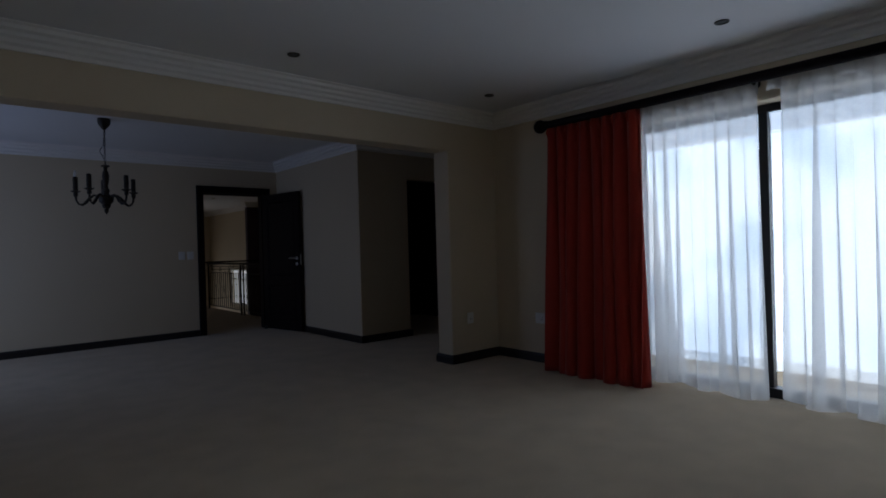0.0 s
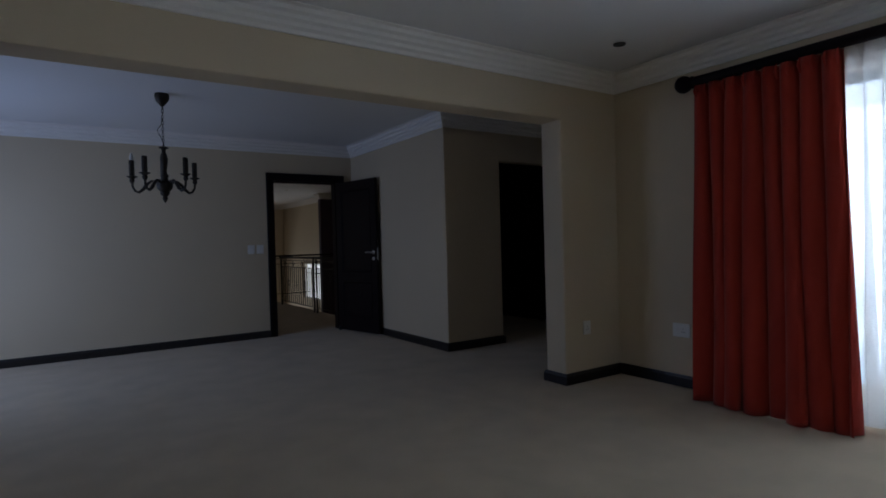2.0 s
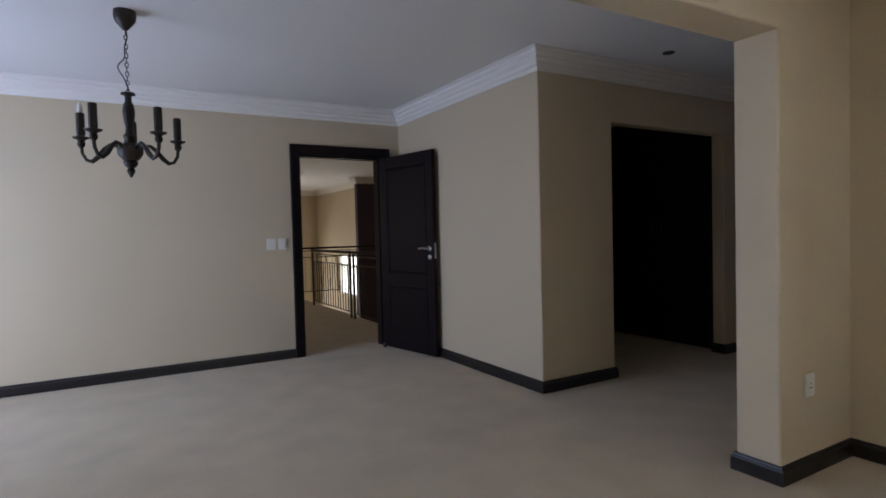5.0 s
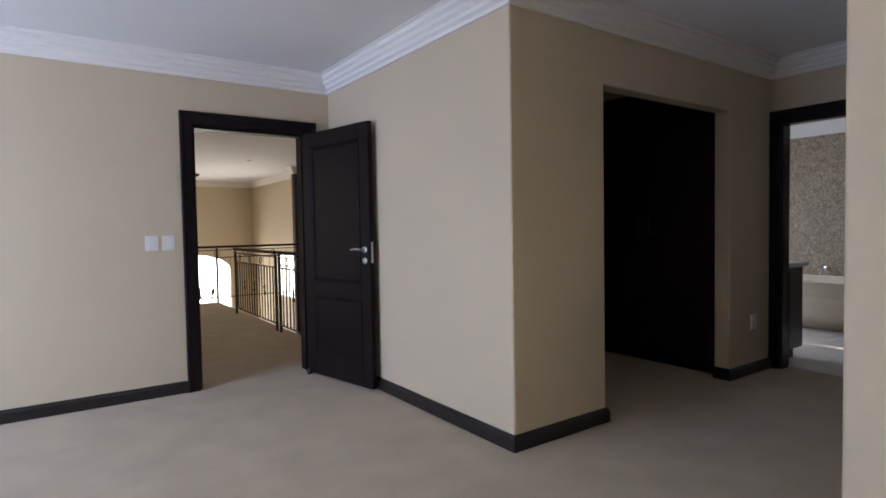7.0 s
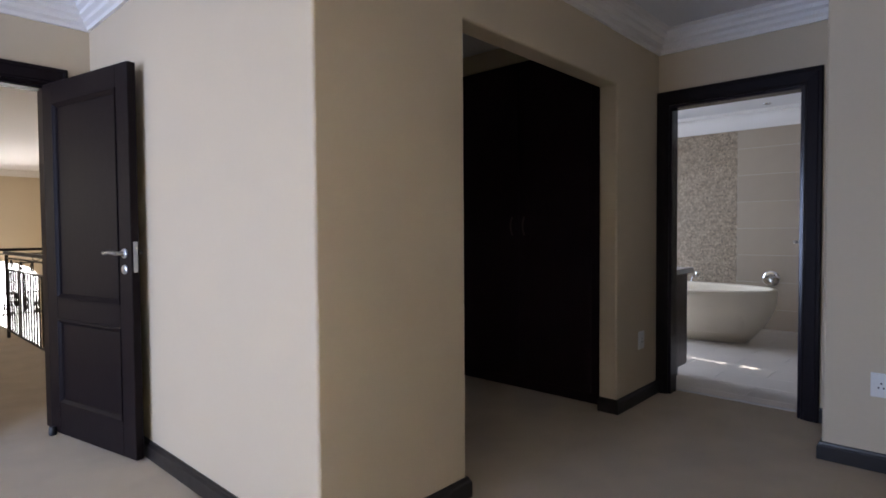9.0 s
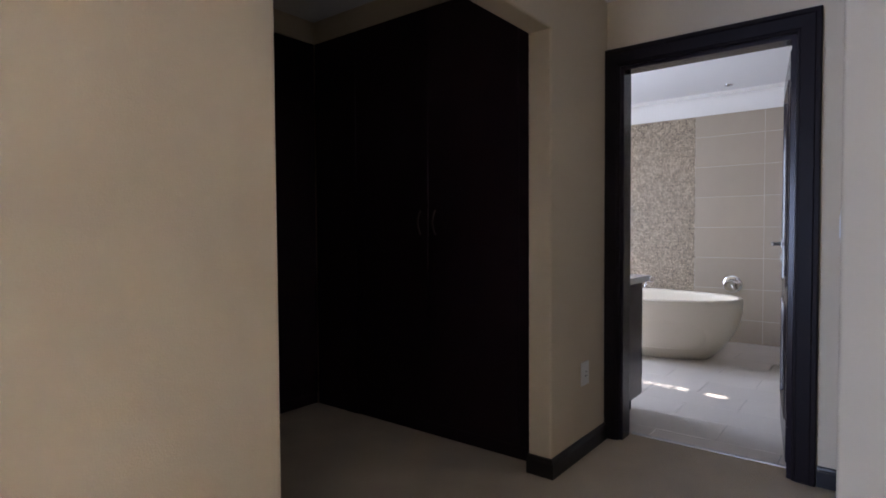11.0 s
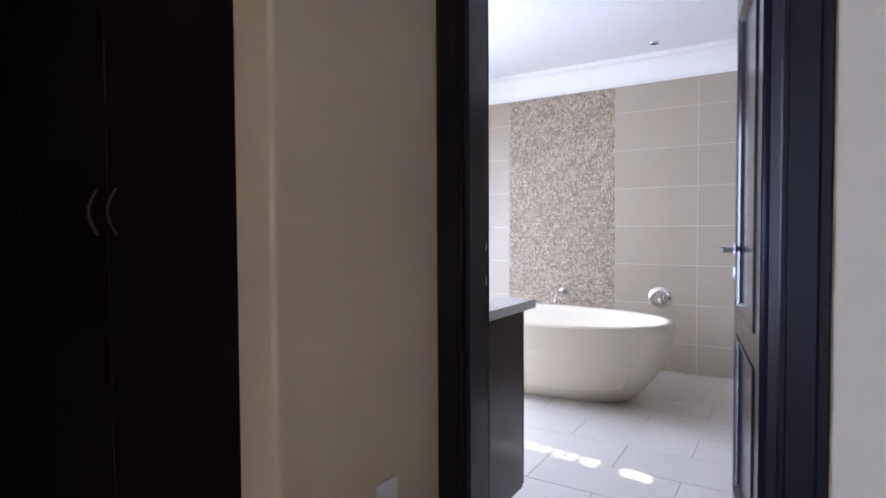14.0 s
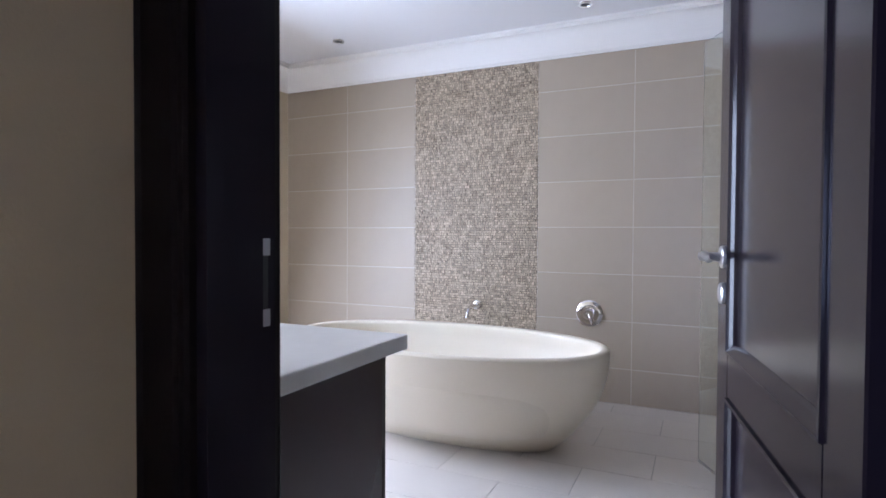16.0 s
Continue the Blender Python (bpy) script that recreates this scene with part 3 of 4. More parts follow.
for k in range(14):
    y = 3.255 + k * 0.0712
    part("pinch_pleat", tube([(RODX - 0.04, y, 2.322), (RODX - 0.05, y + 0.004, 2.275), (RODX - 0.035, y, 2.225)], [0.004, 0.012, 0.004], 8), RED_CLOTH, red, smooth=True)
for y0, y1, seed in ((2.325, 3.34, 5), (1.02, 2.265, 8), (-0.45, 0.95, 11)):
    ob = thing("sheer_curtain", "white translucent voile curtain hanging in soft folds", "curtain", "sheer curtains at the patio door")
    part("voile_cloth", cloth(y0, y1, 2.33, 0.024, RODX + 0.055, int((y1 - y0) * 10), 0.042, seed, rows=24, per=16, hem=0.034, lap=1.5, uneven=0.05), VOILE, ob, smooth=True)
    part("heading_tape", cloth(y0, y1, 2.335, 2.255, RODX + 0.045, int((y1 - y0) * 8), 0.022, seed, rows=2, per=10), VOILE, ob, smooth=True)
rod = thing("curtain_rod", "dark wooden curtain pole with ball finial above the patio door", "curtain rod")
part("pole", tube([(RODX, 4.225, RODZ), (RODX, -0.7, RODZ)], 0.038, 18), WOOD, rod, smooth=True)
ball = [(0.03, 0.0), (0.046, 0.004), (0.046, 0.014), (0.032, 0.02), (0.034, 0.024)] + [(0.066 * math.sin(a), 0.084 - 0.066 * math.cos(a)) for a in np.linspace(0.6, math.pi - 0.05, 10)]
part("finial", lathe(ball, (RODX, 4.22, RODZ), 20, Matrix.Rotation(radians(-90), 4, "X")), WOOD, rod, "turned ball finial", True)
for y in (4.10, 2.36, 0.2):
    bm = tube([(EAST + 0.002, y, RODZ - 0.03), (EAST - 0.05, y, RODZ - 0.03), (RODX, y, RODZ - 0.024)], 0.011, 10)
    lathe([(0.032, 0), (0.032, 0.012), (0.02, 0.016)], (EAST, y, RODZ - 0.03), 16, Matrix.Rotation(radians(-90), 4, "Y"), bm)
    part("bracket", bm, WOOD, rod, smooth=True)

# terrace and glare outside the windows
tagged(link_mesh("backdrop_garden", box(6.20, 6.25, -9, 5.0, -0.2, 3.4), GARDEN_VIEW), "overexposed bright garden beyond the patio door", "backdrop", kind="structure")
tagged(link_mesh("backdrop_north", box(2.0, 8.4, 22.6, 22.7, -3.2, 2.2), HALL_VIEW), "overexposed daylight beyond the arched window", "backdrop", kind="structure")
tagged(link_mesh("backdrop_stair", box(8.0, 8.1, 16.6, 27, -3.2, 2.2), HALL_VIEW), "overexposed daylight beyond the stair window", "backdrop", kind="structure")
roof = tagged(thing("terrace_roof", "pale painted eave of the terrace roof outside the patio door", "roof"), kind="structure")
part("soffit", box(EAST + 0.262, 5.95, -6.0, 4.4, 2.40, 2.46), WHITE, roof)
part("fascia", box(5.95, 6.12, -6.0, 4.4, 2.13, 2.46, 0.004, 1), PAINT, roof)
tagged(link_mesh("ground_terrace", box(EAST + 0.26, 6.19, -9, 5.0, -0.2, -0.03), GARDEN), "pale paving outside the patio door", "terrace", kind="structure")


# ---- chandelier ----
def chandelier(x, y):
    root = thing("chandelier", "dark bronze five-arm candle chandelier hanging from the ceiling", "chandelier", at=pose(x, y, -0.02))
    part("ceiling_rose", lathe([(0.005, 2.525), (0.016, 2.53), (0.036, 2.555), (0.056, 2.58), (0.062, 2.61), (0.060, 2.64)], steps=24), BRONZE, root, smooth=True)
    chain = bmesh.new()
    z, k = 2.53, 0
    while z > 2.155:
        pts = []
        for s in range(8):
            a = 2 * math.pi * s / 8
            u, v = 0.009 * math.cos(a), 0.017 * math.sin(a)
            pts.append((u, 0, z - 0.017 + v) if k % 2 else (0, u, z - 0.017 + v))
        tube(pts, 0.0028, 5, chain, closed=True)
        z -= 0.027
        k += 1
    part("chain", chain, BRONZE, root)
    flex = []
    for q in np.linspace(0, 1, 26):
        slack = math.exp(-((q - 0.62) / 0.13) ** 2)
        flex.append((-0.052 * slack + 0.008 * math.sin(14 * q), -0.01 * slack + 0.008 * math.cos(14 * q), 2.54 - 0.375 * q))
    part("flex", tube(flex, 0.0036, 6), IRON, root, "thin dark cable twisted round the chain", True)
    col = [(0.006, 2.165), (0.03, 2.158), (0.034, 2.148), (0.016, 2.14), (0.014, 2.11), (0.022, 2.09), (0.028, 2.05), (0.024, 2.0), (0.017, 1.95), (0.02, 1.92), (0.03, 1.90), (0.024, 1.88), (0.026, 1.86),
           (0.05, 1.845), (0.058, 1.825), (0.055, 1.79), (0.04, 1.765), (0.03, 1.755), (0.034, 1.745), (0.028, 1.725), (0.014, 1.71), (0.02, 1.695), (0.012, 1.675), (0.003, 1.655)]
    col = [(r * 1.22, z) for r, z in col]
    part("column", lathe(col[::-1], steps=20), BRONZE, root, smooth=True)
    for k in range(5):
        a = radians(72 * k + 85)
        c, s = math.cos(a), math.sin(a)
        prof = [(0.045, 1.81), (0.075, 1.845), (0.11, 1.852), (0.145, 1.825), (0.18, 1.78), (0.215, 1.752), (0.246, 1.762), (0.268, 1.80), (0.272, 1.85), (0.272, 1.875)]
        arm = part("arm", tube([(r * c, r * s, z) for r, z in prof], [0.012, 0.011, 0.011, 0.014, 0.016, 0.013, 0.010, 0.010, 0.011, 0.012], 8), BRONZE, root, smooth=True)
        part("drip_cup", lathe([(0.010, 1.835), (0.020, 1.845), (0.022, 1.865), (0.016, 1.872), (0.026, 1.882), (0.044, 1.890), (0.045, 1.897), (0.028, 1.899), (0.02, 1.905)], (0.272 * c, 0.272 * s, 0), 16), BRONZE, arm, smooth=True)
        part("candle_sleeve", lathe([(0.021, 1.90), (0.023, 1.92), (0.023, 2.034), (0.018, 2.04)], (0.272 * c, 0.272 * s, 0), 14), BRONZE, arm, smooth=True)
        if k == 1:
            part("bulb", lathe([(0.008, 2.03), (0.014, 2.05), (0.015, 2.075), (0.008, 2.10), (0.002, 2.108)], (0.272 * c, 0.272 * s, 0), 12), PLASTIC, arm, "unlit white candle bulb", True)
    return root


chandelier(1.787, 7.38)


# ---- switches and sockets ----
def wall_plate(name, label, category, m, w, h, kind, group=""):
    """Plate in the local xz plane facing -y."""
    root = thing(name, label, category, group, at=m)
    part("plate", box(-w / 2, w / 2, -0.010, 0.0, -h / 2, h / 2, 0.004, 2), PLASTIC, root)
    if kind == "switch":
        part("rocker", box(-w * 0.28, w * 0.28, -0.014, -0.009, -h * 0.34, h * 0.34, 0.002, 1), PLASTIC, root)
    else:
        part("insert", box(-w * 0.42, w * 0.42, -0.012, -0.009, -h * 0.40, h * 0.40, 0.001, 1), PLASTIC, root)
        # dark discs stand in for the shade inside the three pin holes
        for x, z in ((-0.01, -0.012), (0.01, -0.012), (0.0, 0.010)):
            part("pin_hole", lathe([(0.0045, 0), (0.0045, 0.0125)], (x + (w * 0.12 if w > 0.12 else 0), 0, z), 8, RX), PLASTIC_DARK, root)
        part("rocker", box(-w * 0.36, -w * 0.2, -0.0145, -0.011, -h * 0.1, h * 0.2, 0.001, 1), PLASTIC, root)
    return root


for x in (3.035, 3.151):
    wall_plate("light_switch", "white square light switch beside the dark door frame", "light switch", pose(x, FAR, 1.181), 0.09, 0.115, "switch", "switches by the door")
wall_plate("power_socket", "white double power socket on the cream wall by the red curtain", "socket", pose(EAST, 4.428, 0.45, 0, 0, -90), 0.15, 0.11, "socket")
wall_plate("power_socket", "cream single socket on the pier wall", "socket", pose(4.678, BEAM0, 0.45), 0.085, 0.115, "socket")
wall_plate("power_socket", "white single socket between dressing room and bathroom door", "socket", pose(7.18, HALL_N, 0.432), 0.09, 0.125, "socket")
wall_plate("power_socket", "white socket low on the hall wall", "socket", pose(HALL_E, 5.50, 0.43, 0, 0, -90), 0.085, 0.12, "socket")
wall_plate("light_switch", "white light switch in the bathroom passage", "light switch", pose(7.10, HALL_S, 1.2, 0, 0, 180), 0.085, 0.13, "switch")


# ---- downlights ----
def downlight(x, y, z=CEIL):
    root = thing("downlight", "small round recessed ceiling downlight, switched off", "downlight", "recessed downlights", at=pose(x, y, z))
    part("trim_ring", lathe([(0.030, -0.001), (0.032, -0.006), (0.044, -0.006), (0.046, 0.0)], steps=24, caps=False), BRONZE if x < 6 and y < 9 else CHROME, root, smooth=True)
    part("lamp", lathe([(0.031, -0.003), (0.026, -0.002), (0.012, -0.0015)], steps=20), PLASTIC_DARK, root, smooth=True)
    return root


for x, y in ((2.495, 4.50), (4.445, 4.445), (4.44, 2.32), (0.5, 4.46), (2.45, 2.32), (5.47, 6.44), (10.54, 6.83), (10.46, 8.66), (5.58, 15.5), (4.05, 13.05)):
    downlight(x, y)


# ---- dressing room wardrobes ----
def bow_handle(parent, x, z, y=-0.02):
    pts = [(x + 0.0, y - 0.004 - 0.026 * math.sin(math.pi * q), z - 0.07 + 0.14 * q) for q in np.linspace(0, 1, 11)]
    part("handle", tube(pts, 0.0055, 8), HANDLE, parent, "curved dark metal bow handle", True)


def wardrobe(m, widths, handles, depth, height, label, filler=0.0):
    """Carcass behind flat doors; local x along the front, front towards -y."""
    root = thing("wardrobe", label, "wardrobe", "built-in wardrobes", at=m)
    total = sum(widths) + filler
    part("carcass", box(0.0, total, 0.022, depth, 0.0, height, 0.001, 1), CLOSET_WOOD, root)
    x = 0.0
    for w, h in zip(widths, handles):
        door = part("wardrobe_door", box(x + 0.002, x + w - 0.002, 0.0, 0.02, 0.075, height - 0.004, 0.0015, 1), CLOSET_WOOD, root)
        bow_handle(door, x + (0.055 if h < 0 else w - 0.055), 1.24, 0.0)
        x += w
    if filler:
        part("filler", box(x + 0.002, x + filler, 0.0, 0.02, 0.075, height - 0.004, 0.0015, 1), CLOSET_WOOD, root)
    part("plinth", box(0.0, total, 0.012, 0.021, 0.0, 0.073), CLOSET_WOOD, root)
    return root


wardrobe(pose(4.67, 8.69, 0), (0.55, 0.55, 0.54, 0.58), (1, -1, 1, -1), 0.58, 2.47, "dark wenge built-in wardrobe with flat doors along the back wall")
wardrobe(pose(6.89, 8.287, 0, 0, 0, -90), (0.60, 0.60), (1, -1), 0.55, 2.47, "dark wenge built-in wardrobe with paired bow handles", 0.075)
part("filler", box(-0.395, -0.002, 0.0, 0.02, 0.0, 2.466, 0.0015, 1), CLOSET_WOOD, bpy.data.objects["wardrobe.001"])
tagged(link_mesh("bulkhead_dressing", box(4.66, 7.485, 8.70, 9.28, 2.474, CEIL), PAINT), "cream bulkhead above the wardrobes", "bulkhead", kind="structure")
tagged(link_mesh("bulkhead_dressing", box(6.90, 7.485, HALL_N + 0.127, 8.698, 2.474, CEIL), PAINT), "cream bulkhead above the wardrobes", "bulkhead", kind="structure")

# ---- bathroom ----
vanity = thing("vanity_unit", "dark wooden wall-hung bathroom vanity cabinet", "vanity", at=pose(BATH_W1, 6.875, 0))
part("body", box(0.002, 0.50, 0.0, 1.75, 0.09, 0.845, 0.002, 1), VANITY, vanity)
part("plinth", box(0.02, 0.42, 0.04, 1.7, 0.0, 0.089), CLOSET_WOOD, vanity)
for k in range(3):
    d = part("cabinet_door", box(0.5, 0.52, 0.002 + 0.583 * k, 0.581 + 0.583 * k, 0.10, 0.84, 0.002, 1), CLOSET_WOOD, vanity)
    part("handle", tube([(0.52, 0.08 + 0.583 * k, 0.72), (0.545, 0.085 + 0.583 * k, 0.70), (0.545, 0.085 + 0.583 * k, 0.60), (0.52, 0.08 + 0.583 * k, 0.58)], 0.005, 8), STEEL, d, "steel handle", True)
tagged(link_mesh("worktop", box(BATH_W1 + 0.002, BATH_W1 + 0.585, 6.848, 8.65, 0.8465, 0.886, 0.004, 2), TOP), "white quartz vanity worktop with a square edge", "worktop")


def ellipse_body(rings, steps=64):
    """Closed shell through rings (z, centre x, half width x, half length y, squareness)."""
    bm = bmesh.new()
    loops = []
    for z, cx, a, b, p in rings:
        loop = []
        for s in range(steps):
            t = 2 * math.pi * s / steps
            c, sn = math.cos(t), math.sin(t)
            loop.append(bm.verts.new((cx + a * math.copysign(abs(c) ** (2 / p), c), b * math.copysign(abs(sn) ** (2 / p), sn), z)))
        loops.append(loop)
    for a, b in zip(loops, loops[1:]):
        for s in range(steps):
            bm.faces.new((a[s], a[(s + 1) % steps], b[(s + 1) % steps], b[s]))
    bm.faces.new(loops[0][::-1])
    bm.faces.new(loops[-1])
    return bm


tub = thing("bathtub", "freestanding oval white cast-stone bathtub standing on the tiles", "bathtub", at=pose(9.72, 7.45, 0))
outer = []
for q in np.linspace(0, 1, 14):
    d = (1 - q) ** 2.1
    outer.append((0.012 + 0.568 * q, 0.180 * (1 - q), 0.480 - 0.265 * d, 0.905 - 0.30 * d, 2.15))
outer = [(0.0, 0.18, 0.195, 0.575, 2.15), (0.005, 0.18, 0.21, 0.595, 2.15)] + outer
rim = [(0.587, 0, 0.477, 0.902, 2.15), (0.592, 0, 0.469, 0.893, 2.15), (0.592, 0, 0.450, 0.872, 2.15), (0.586, 0, 0.442, 0.862, 2.15), (0.57, 0, 0.437, 0.856, 2.15)]
inner = [(0.57 - 0.43 * q, 0.01, 0.437 - 0.18 * q ** 2.2, 0.856 - 0.24 * q ** 1.8, 2.15) for q in np.linspace(0.1, 1, 9)]
inner += [(0.125, 0.01, 0.22, 0.56, 2.2), (0.12, 0.01, 0.1, 0.3, 2.2)]
part("shell", ellipse_body(outer + rim + inner), TUB, tub, smooth=True)
part("waste", lathe([(0.03, 0.121), (0.03, 0.126), (0.02, 0.128)], steps=20), CHROME, tub, "chrome waste", True)

spout = thing("bath_spout", "chrome wall-mounted bath spout over the tub", "bath spout", at=pose(BATH_E, 7.685, 0.624))
TOWEST = Matrix.Rotation(radians(-90), 4, "Y")
part("flange", lathe([(0.034, 0.0), (0.034, 0.008), (0.028, 0.012), (0.014, 0.013), (0.014, 0.03)], (0, 0, 0), 20, TOWEST), CHROME, spout, smooth=True)
part("pipe", tube([(-0.01, 0, 0), (-0.10, 0, 0), (-0.15, 0, -0.004), (-0.18, 0, -0.022), (-0.195, 0, -0.05), (-0.198, 0, -0.075)], 0.013, 12), CHROME, spout, smooth=True)
mixer = thing("bath_mixer", "round chrome wall-mounted bath mixer with lever", "bath mixer", at=pose(BATH_E, 6.842, 0.612))
part("plate", lathe([(0.092, 0.0), (0.092, 0.006), (0.086, 0.010), (0.05, 0.012)], (0, 0, 0), 28, TOWEST), CHROME, mixer, smooth=True)
part("knob", lathe([(0.036, 0.01), (0.036, 0.05), (0.030, 0.056)], (0, 0, 0), 20, TOWEST), CHROME, mixer, smooth=True)
part("lever", tube([(-0.05, 0, 0), (-0.065, -0.02, -0.04), (-0.07, -0.03, -0.075)], [0.010, 0.008, 0.006], 10), CHROME, mixer, smooth=True)

glass = thing("shower_screen", "frameless clear glass shower screen", "shower screen", at=pose(10.04, 6.14, 0, 0, 0, 207))
part("pane", box(0.0, 0.80, -0.004, 0.004, 0.012, 2.12, 0.001, 1), SHOWER_GLASS, glass)
for z in (0.35, 1.8):
    part("hinge", box(0.74, 0.80, -0.012, 0.012, z - 0.04, z + 0.04, 0.003, 1), CHROME, glass, "chrome glass hinge")
part("seal", box(0.0, 0.80, -0.003, 0.003, 0.0, 0.0115), PLASTIC, glass)

# unseen bathroom window, slat blind open by a hand's width at one side
bath_window = tagged(thing("window_2", "unseen bathroom window with a closed white slat blind, gapped to cast sun dashes", "window"), kind="structure")
for x0, x1, z0, z1 in ((8.25, 8.29, 0.1, 2.4), (9.41, 9.45, 0.1, 2.4), (8.29, 9.41, 0.1, 0.15), (8.29, 9.41, 2.37, 2.4)):
    part("window_frame", box(x0, x1, BATH_N + 0.12, BATH_N + 0.17, z0, z1, 0.003, 1), FRAME, bath_window)
for x0, x1 in ((8.255, GAP0), (GAP1, 9.445)):
    for k in range(47):
        z = 0.11 + k * 0.0486
        part("slat", box(x0, x1, BATH_N + 0.075, BATH_N + 0.079, z, z + 0.0484), PLASTIC, bath_window)
# strips added across the gap to cut the sun into dashes on the floor
for z0, z1 in ((2.10, 2.205), (2.30, 2.40)):
    part("tape", box(GAP0, GAP1, BATH_N + 0.076, BATH_N + 0.078, z0, z1), PLASTIC, bath_window)
for k in range(8):
    z = 2.05 - k * 0.058
    part("tape", box(GAP0 + 0.004 * (k % 2), GAP1, BATH_N + 0.076, BATH_N + 0.078, z - 0.034, z), PLASTIC, bath_window)


# ---- landing ----
def balustrade(name, label, m, length, posts, thin=0.009):
    """Iron railing along local x with a dark wooden handrail."""
    root = thing(name, label, "railing", "landing railings", at=m)
    part("handrail", box(-0.03, length + 0.03, -0.030, 0.030, 0.970, 1.008, 0.012, 3), WOOD, root, "dark wooden handrail")
    for z in (0.09, 0.80, 0.93):
        part("rail", box(0, length, -0.008, 0.008, z - 0.008, z + 0.008), IRON, root)
    for x in posts:
        part("post", box(x - 0.016, x + 0.016, -0.016, 0.016, 0.0, 0.964, 0.002, 1), IRON, root)
    n = max(2, int(length / 0.115))
    for k in range(1, n):
        x = length * k / n
        if min(abs(x - p) for p in posts) < 0.04:
            continue
        bm = tube([(x, 0, 0.09), (x, 0, 0.80)], thin, 6)
        if k % 4 == 0 and thin > 0.005:
            lathe([(0.007, 0.40), (0.017, 0.44), (0.009, 0.48), (0.017, 0.52), (0.007, 0.56)], (x, 0, 0), 8, None, bm)
        part("baluster", bm, IRON, root)
    for k in range(max(1, int(length / 0.5))):
        x = 0.25 + 0.5 * k
        if x < length - 0.1:
            ring = [(x + 0.045 * math.cos(a), 0, 0.865 + 0.045 * math.sin(a)) for a in np.linspace(0, 2 * math.pi, 14, endpoint=False)]
            part("scroll", tube(ring, 0.006, 6, closed=True), IRON, root)
    return root


balustrade("balustrade", "black iron balustrade with dark wooden handrail beside the stairwell", pose(4.70, 13.33, 0, 0, 0, -90), 1.86, (0.0, 1.86))
balustrade("balustrade", "black iron balustrade with dark wooden handrail beside the stairwell", pose(4.70, 11.33, 0, 0, 0, -90), 1.62, (0.0, 1.62))
balustrade("balustrade", "black iron balustrade with dark wooden handrail at the landing edge", pose(1.05, 14.93, 0), 5.62, (0.0, 1.9, 3.75, 5.6), 0.0035)

pendant = thing("pendant_lamp", "dark wrought iron lantern on a long rod in the stair hall", "pendant lamp", at=pose(5.2, 18.6, 0))
part("ceiling_rose", lathe([(0.03, 2.54), (0.11, 2.58), (0.12, 2.62)], steps=20), BRONZE, pendant, smooth=True)
part("rod", tube([(0, 0, 2.56), (0, 0, 0.08)], 0.011, 8), BRONZE, pendant)
for k in range(6):
    a = radians(60 * k + 12)
    c, s = math.cos(a), math.sin(a)
    arm = part("arm", tube([(r * c, r * s, z) for r, z in ((0.03, -0.15), (0.10, -0.34), (0.22, -0.40), (0.34, -0.35), (0.38, -0.22))], 0.010, 6), BRONZE, pendant)
    part("candle_sleeve", lathe([(0.036, -0.22), (0.02, -0.19), (0.02, -0.09)], (0.38 * c, 0.38 * s, 0), 8), BRONZE, arm)
part("hub", lathe([(0.008, -0.42), (0.045, -0.35), (0.025, -0.2), (0.045, -0.1), (0.02, 0.0), (0.04, 0.05), (0.012, 0.1)], steps=14), BRONZE, pendant, smooth=True)

arch = tagged(thing("window_3", "tall arched window of the stair hall", "window"), kind="structure")
for x in (4.7, 5.4, 6.1):
    part("mullion", box(x - 0.025, x + 0.025, LEND + 0.08, LEND + 0.12, -2.6, 0.22 + 0.42 * math.sqrt(max(0, 1 - ((x - 5.4) / 1.05) ** 2)), 0.003, 1), PLASTIC, arch)
for z in (-1.4, -0.1):
    part("glazing_bar", box(4.36, 6.44, LEND + 0.085, LEND + 0.115, z - 0.02, z + 0.02, 0.003, 1), PLASTIC, arch)
stair_window = tagged(thing("window_4", "wide pale-framed window of the stair hall", "window"), kind="structure")
for y in (16.78, 17.42, 18.08, 18.72):
    part("mullion", box(LEAST + 0.05, LEAST + 0.10, y - 0.025, y + 0.025, -0.36, 0.64, 0.003, 1), PLASTIC, stair_window)
for z in (-0.38, 0.38, 0.66):
    part("glazing_bar", box(LEAST + 0.055, LEAST + 0.095, 16.75, 18.75, z - 0.02, z + 0.02, 0.003, 1), PLASTIC, stair_window)

# ---- tiles, last ----
def tile_mesh(w, h, t, name, mat):
    bm = box(-w / 2, w / 2, -h / 2, h / 2, 0, t, 0.0008, 1)
    bmesh.ops.recalc_face_normals(bm, faces=bm.faces)
    me = bpy.data.meshes.new(name)
    bm.to_mesh(me)
    bm.free()
    me.materials.append(mat)
    return me


def lay(me, m, parent):
    ob = new("tile", me)
    ob.parent = parent
    ob.matrix_basis = m


cut_meshes = {}


def cut_tile(w, h, t, mat, joint):
    key = (round(w, 3), round(h, 3), mat.name)
    if key not in cut_meshes:
        cut_meshes[key] = tile_mesh(w - joint, h - joint, t, "tile", mat)
    return cut_meshes[key]


# floor: 0.32 x 0.64 in half bond
TW, TH = 0.32, 0.644
k = 0
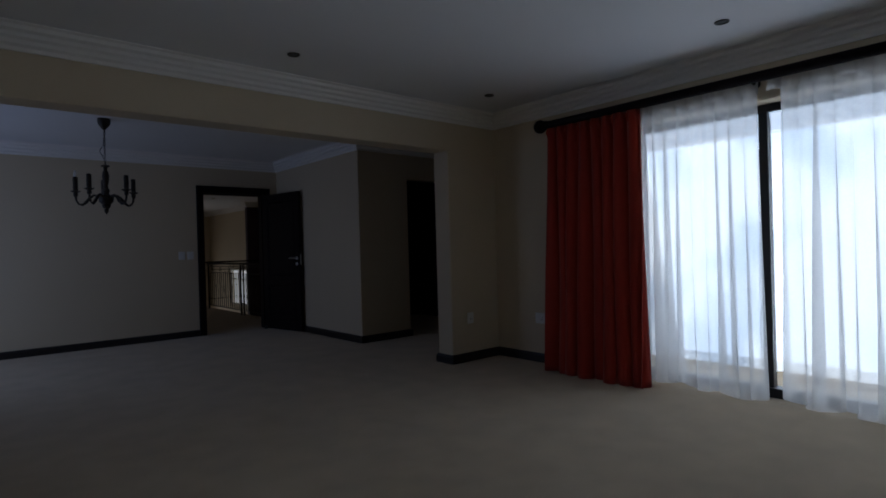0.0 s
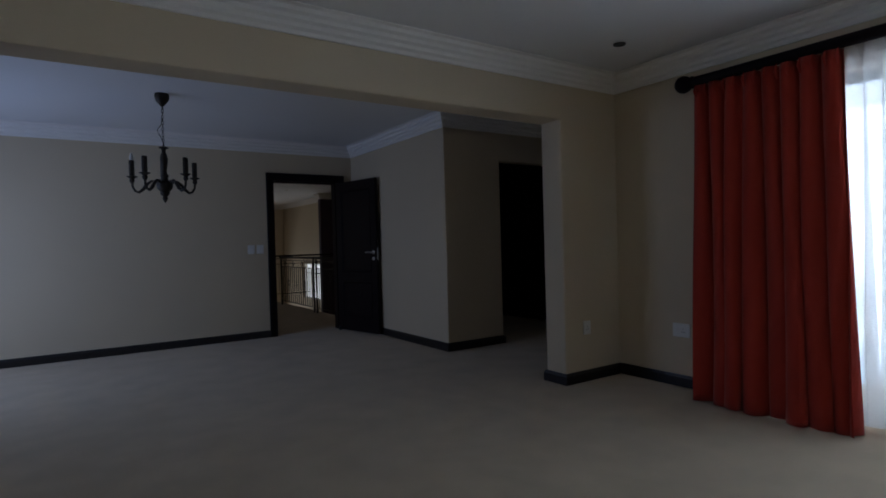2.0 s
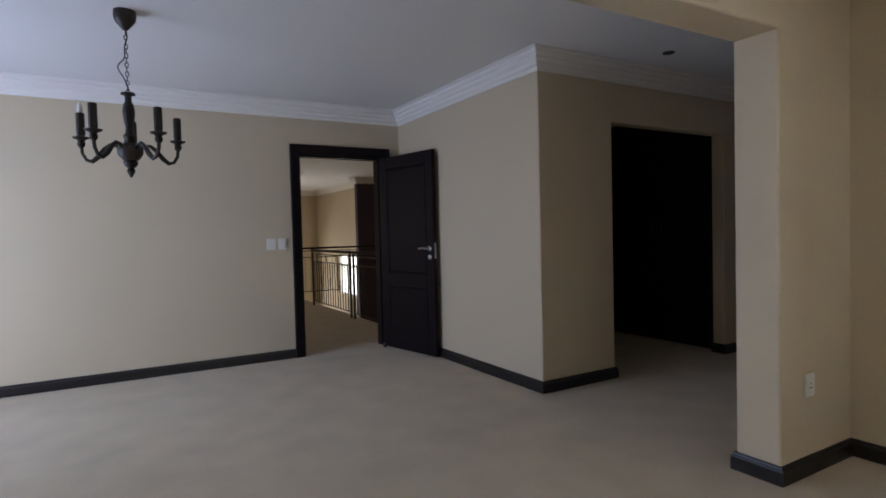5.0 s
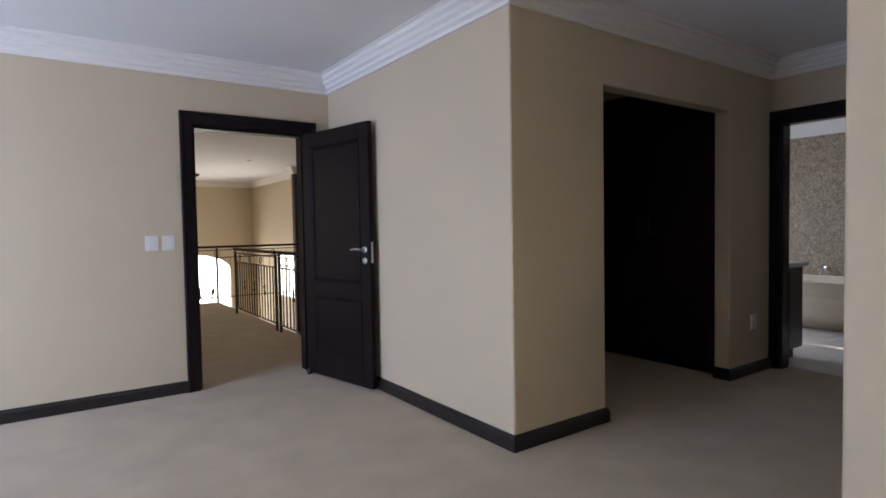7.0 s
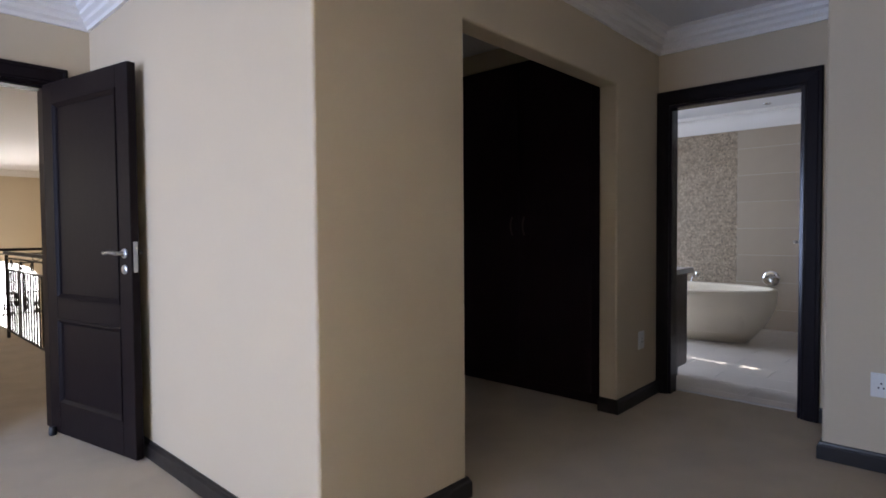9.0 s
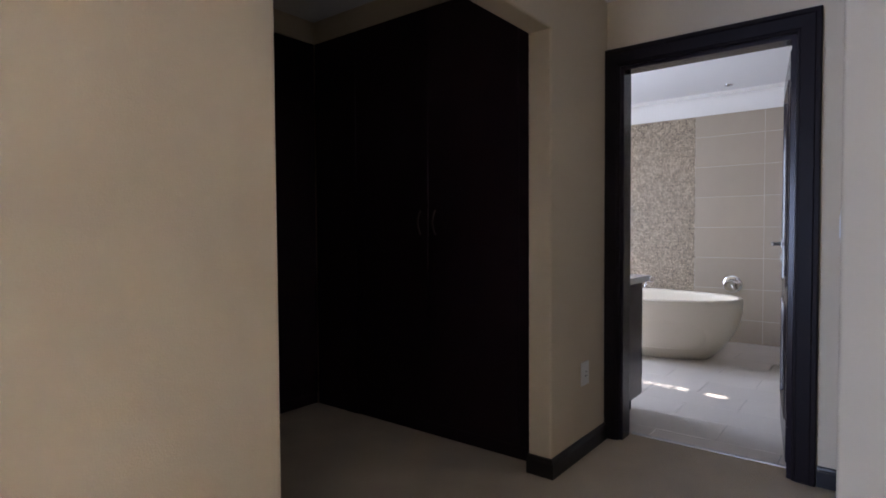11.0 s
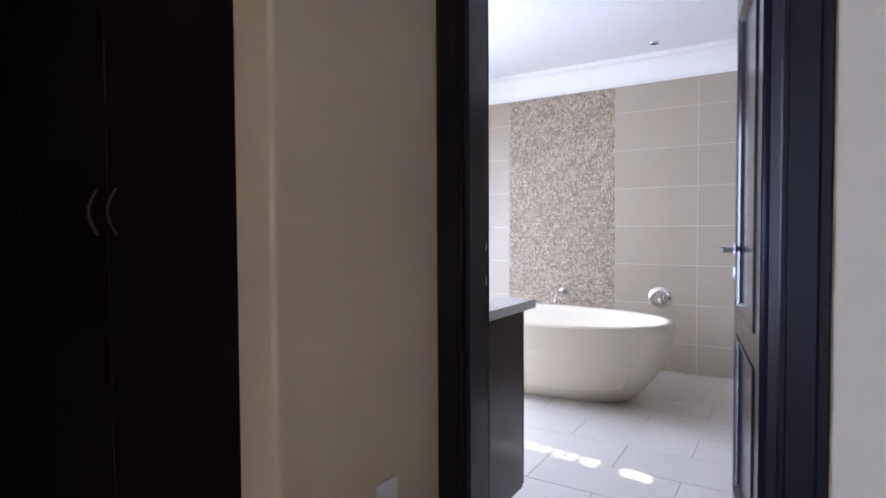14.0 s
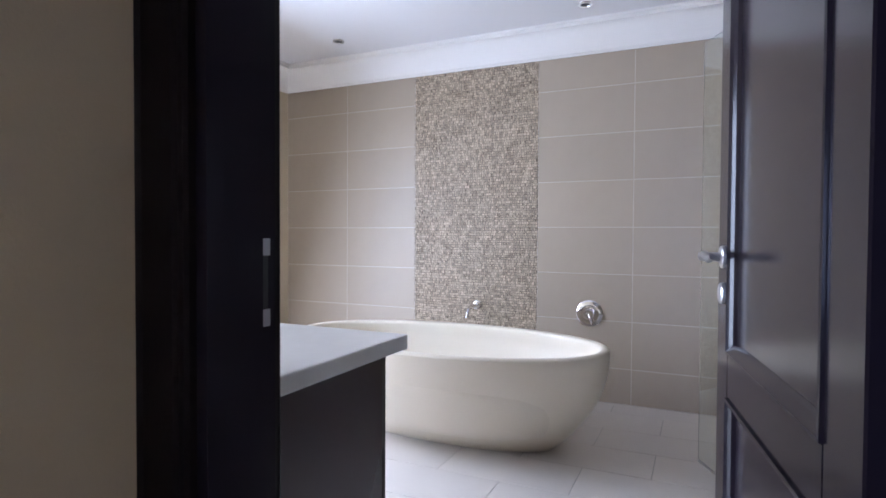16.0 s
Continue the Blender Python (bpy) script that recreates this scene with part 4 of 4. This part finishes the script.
while True:
    x0 = 7.47 + k * TW
    x0c, x1c = max(x0, BATH_W0 + 0.156), min(x0 + TW, BATH_E)
    k += 1
    if x0 >= BATH_E:
        break
    if x1c - x0c < 0.02:
        continue
    y = (6.665 if k % 2 else 6.343) - 4 * TH
    while y < BATH_N:
        y0, y1 = max(y, BATH_S), min(y + TH, BATH_N)
        if y1 - y0 > 0.02:
            lay(cut_tile(x1c - x0c, y1 - y0, 0.004, FLOOR_TILE, 0.003), pose((x0c + x1c) / 2, (y0 + y1) / 2, -0.004), bath_floor)
        y += TH

# far wall: 0.65 x 0.322, with the mosaic strip let in
MOS0, MOS1 = 7.220, 8.222
cols = [BATH_S, 4.61, 5.26, 5.91, 6.56, MOS0]
cols2 = [MOS1, 8.87, BATH_N]
facing = Matrix(((0, 0, -1, 0), (-1, 0, 0, 0), (0, 1, 0, 0), (0, 0, 0, 1)))
for cs in (cols, cols2):
    for a, b in zip(cs, cs[1:]):
        z = -0.080
        while z < BATH_COR + 0.02:
            z0, z1 = max(z, 0.0), min(z + 0.323, BATH_COR + 0.02)
            if z1 - z0 > 0.02:
                lay(cut_tile(b - a, z1 - z0, 0.008, TILE, 0.004), Matrix.Translation((BATH_E + 0.009, (a + b) / 2, (z0 + z1) / 2)) @ facing, bath_wall)
            z += 0.323


def mosaic():
    """Split-face stone chips in uneven courses."""
    rng = random.Random(4)
    verts, faces = [], []
    z = -0.008
    while z < BATH_COR + 0.005:
        h = rng.choice((0.016, 0.019, 0.022))
        a = MOS0 - rng.uniform(0, 0.02)
        while a < MOS1 - 0.004:
            w = rng.choice((0.013, 0.016, 0.019, 0.023))
            p = BATH_E + rng.choice((-0.004, -0.003, -0.002, -0.001, 0.0, 0.0012))
            lo, top, left, b = max(z, 0.0), z + h - 0.0016, max(a, MOS0), min(a + w, MOS1) - 0.0016
            if top - lo > 0.004 and b - left > 0.004:
                e, i = 0.001, len(verts)
                tilt = rng.uniform(-0.001, 0.001)
                verts += [(BATH_E + 0.004, left, lo), (BATH_E + 0.004, b, lo), (BATH_E + 0.004, b, top), (BATH_E + 0.004, left, top),
                          (p + tilt, left + e, lo + e), (p - tilt, b - e, lo + e), (p - tilt, b - e, top - e), (p + tilt, left + e, top - e)]
                faces += [(i + 4, i + 7, i + 6, i + 5), (i, i + 4, i + 5, i + 1), (i + 1, i + 5, i + 6, i + 2), (i + 2, i + 6, i + 7, i + 3), (i + 3, i + 7, i + 4, i)]
            a += w
        z += h
    me = bpy.data.meshes.new("mosaic_chips")
    me.from_pydata(verts, [], faces)
    me.materials.append(MOSAIC)
    ob = new("mosaic_chips", me)
    ob.parent = bath_wall
    return tagged(ob, "beige and brown split-stone mosaic strip", kind="stuff")


# backing slab whose dark colour carries the shade between the chips
part("mosaic_bed", box(BATH_E + 0.0016, BATH_E + 0.0046, MOS0 + 0.001, MOS1 - 0.001, 0.001, BATH_COR + 0.015), MOSAIC_SHADE, bath_wall, "dark brown backing that stands for the shade between the mosaic chips")
mosaic()
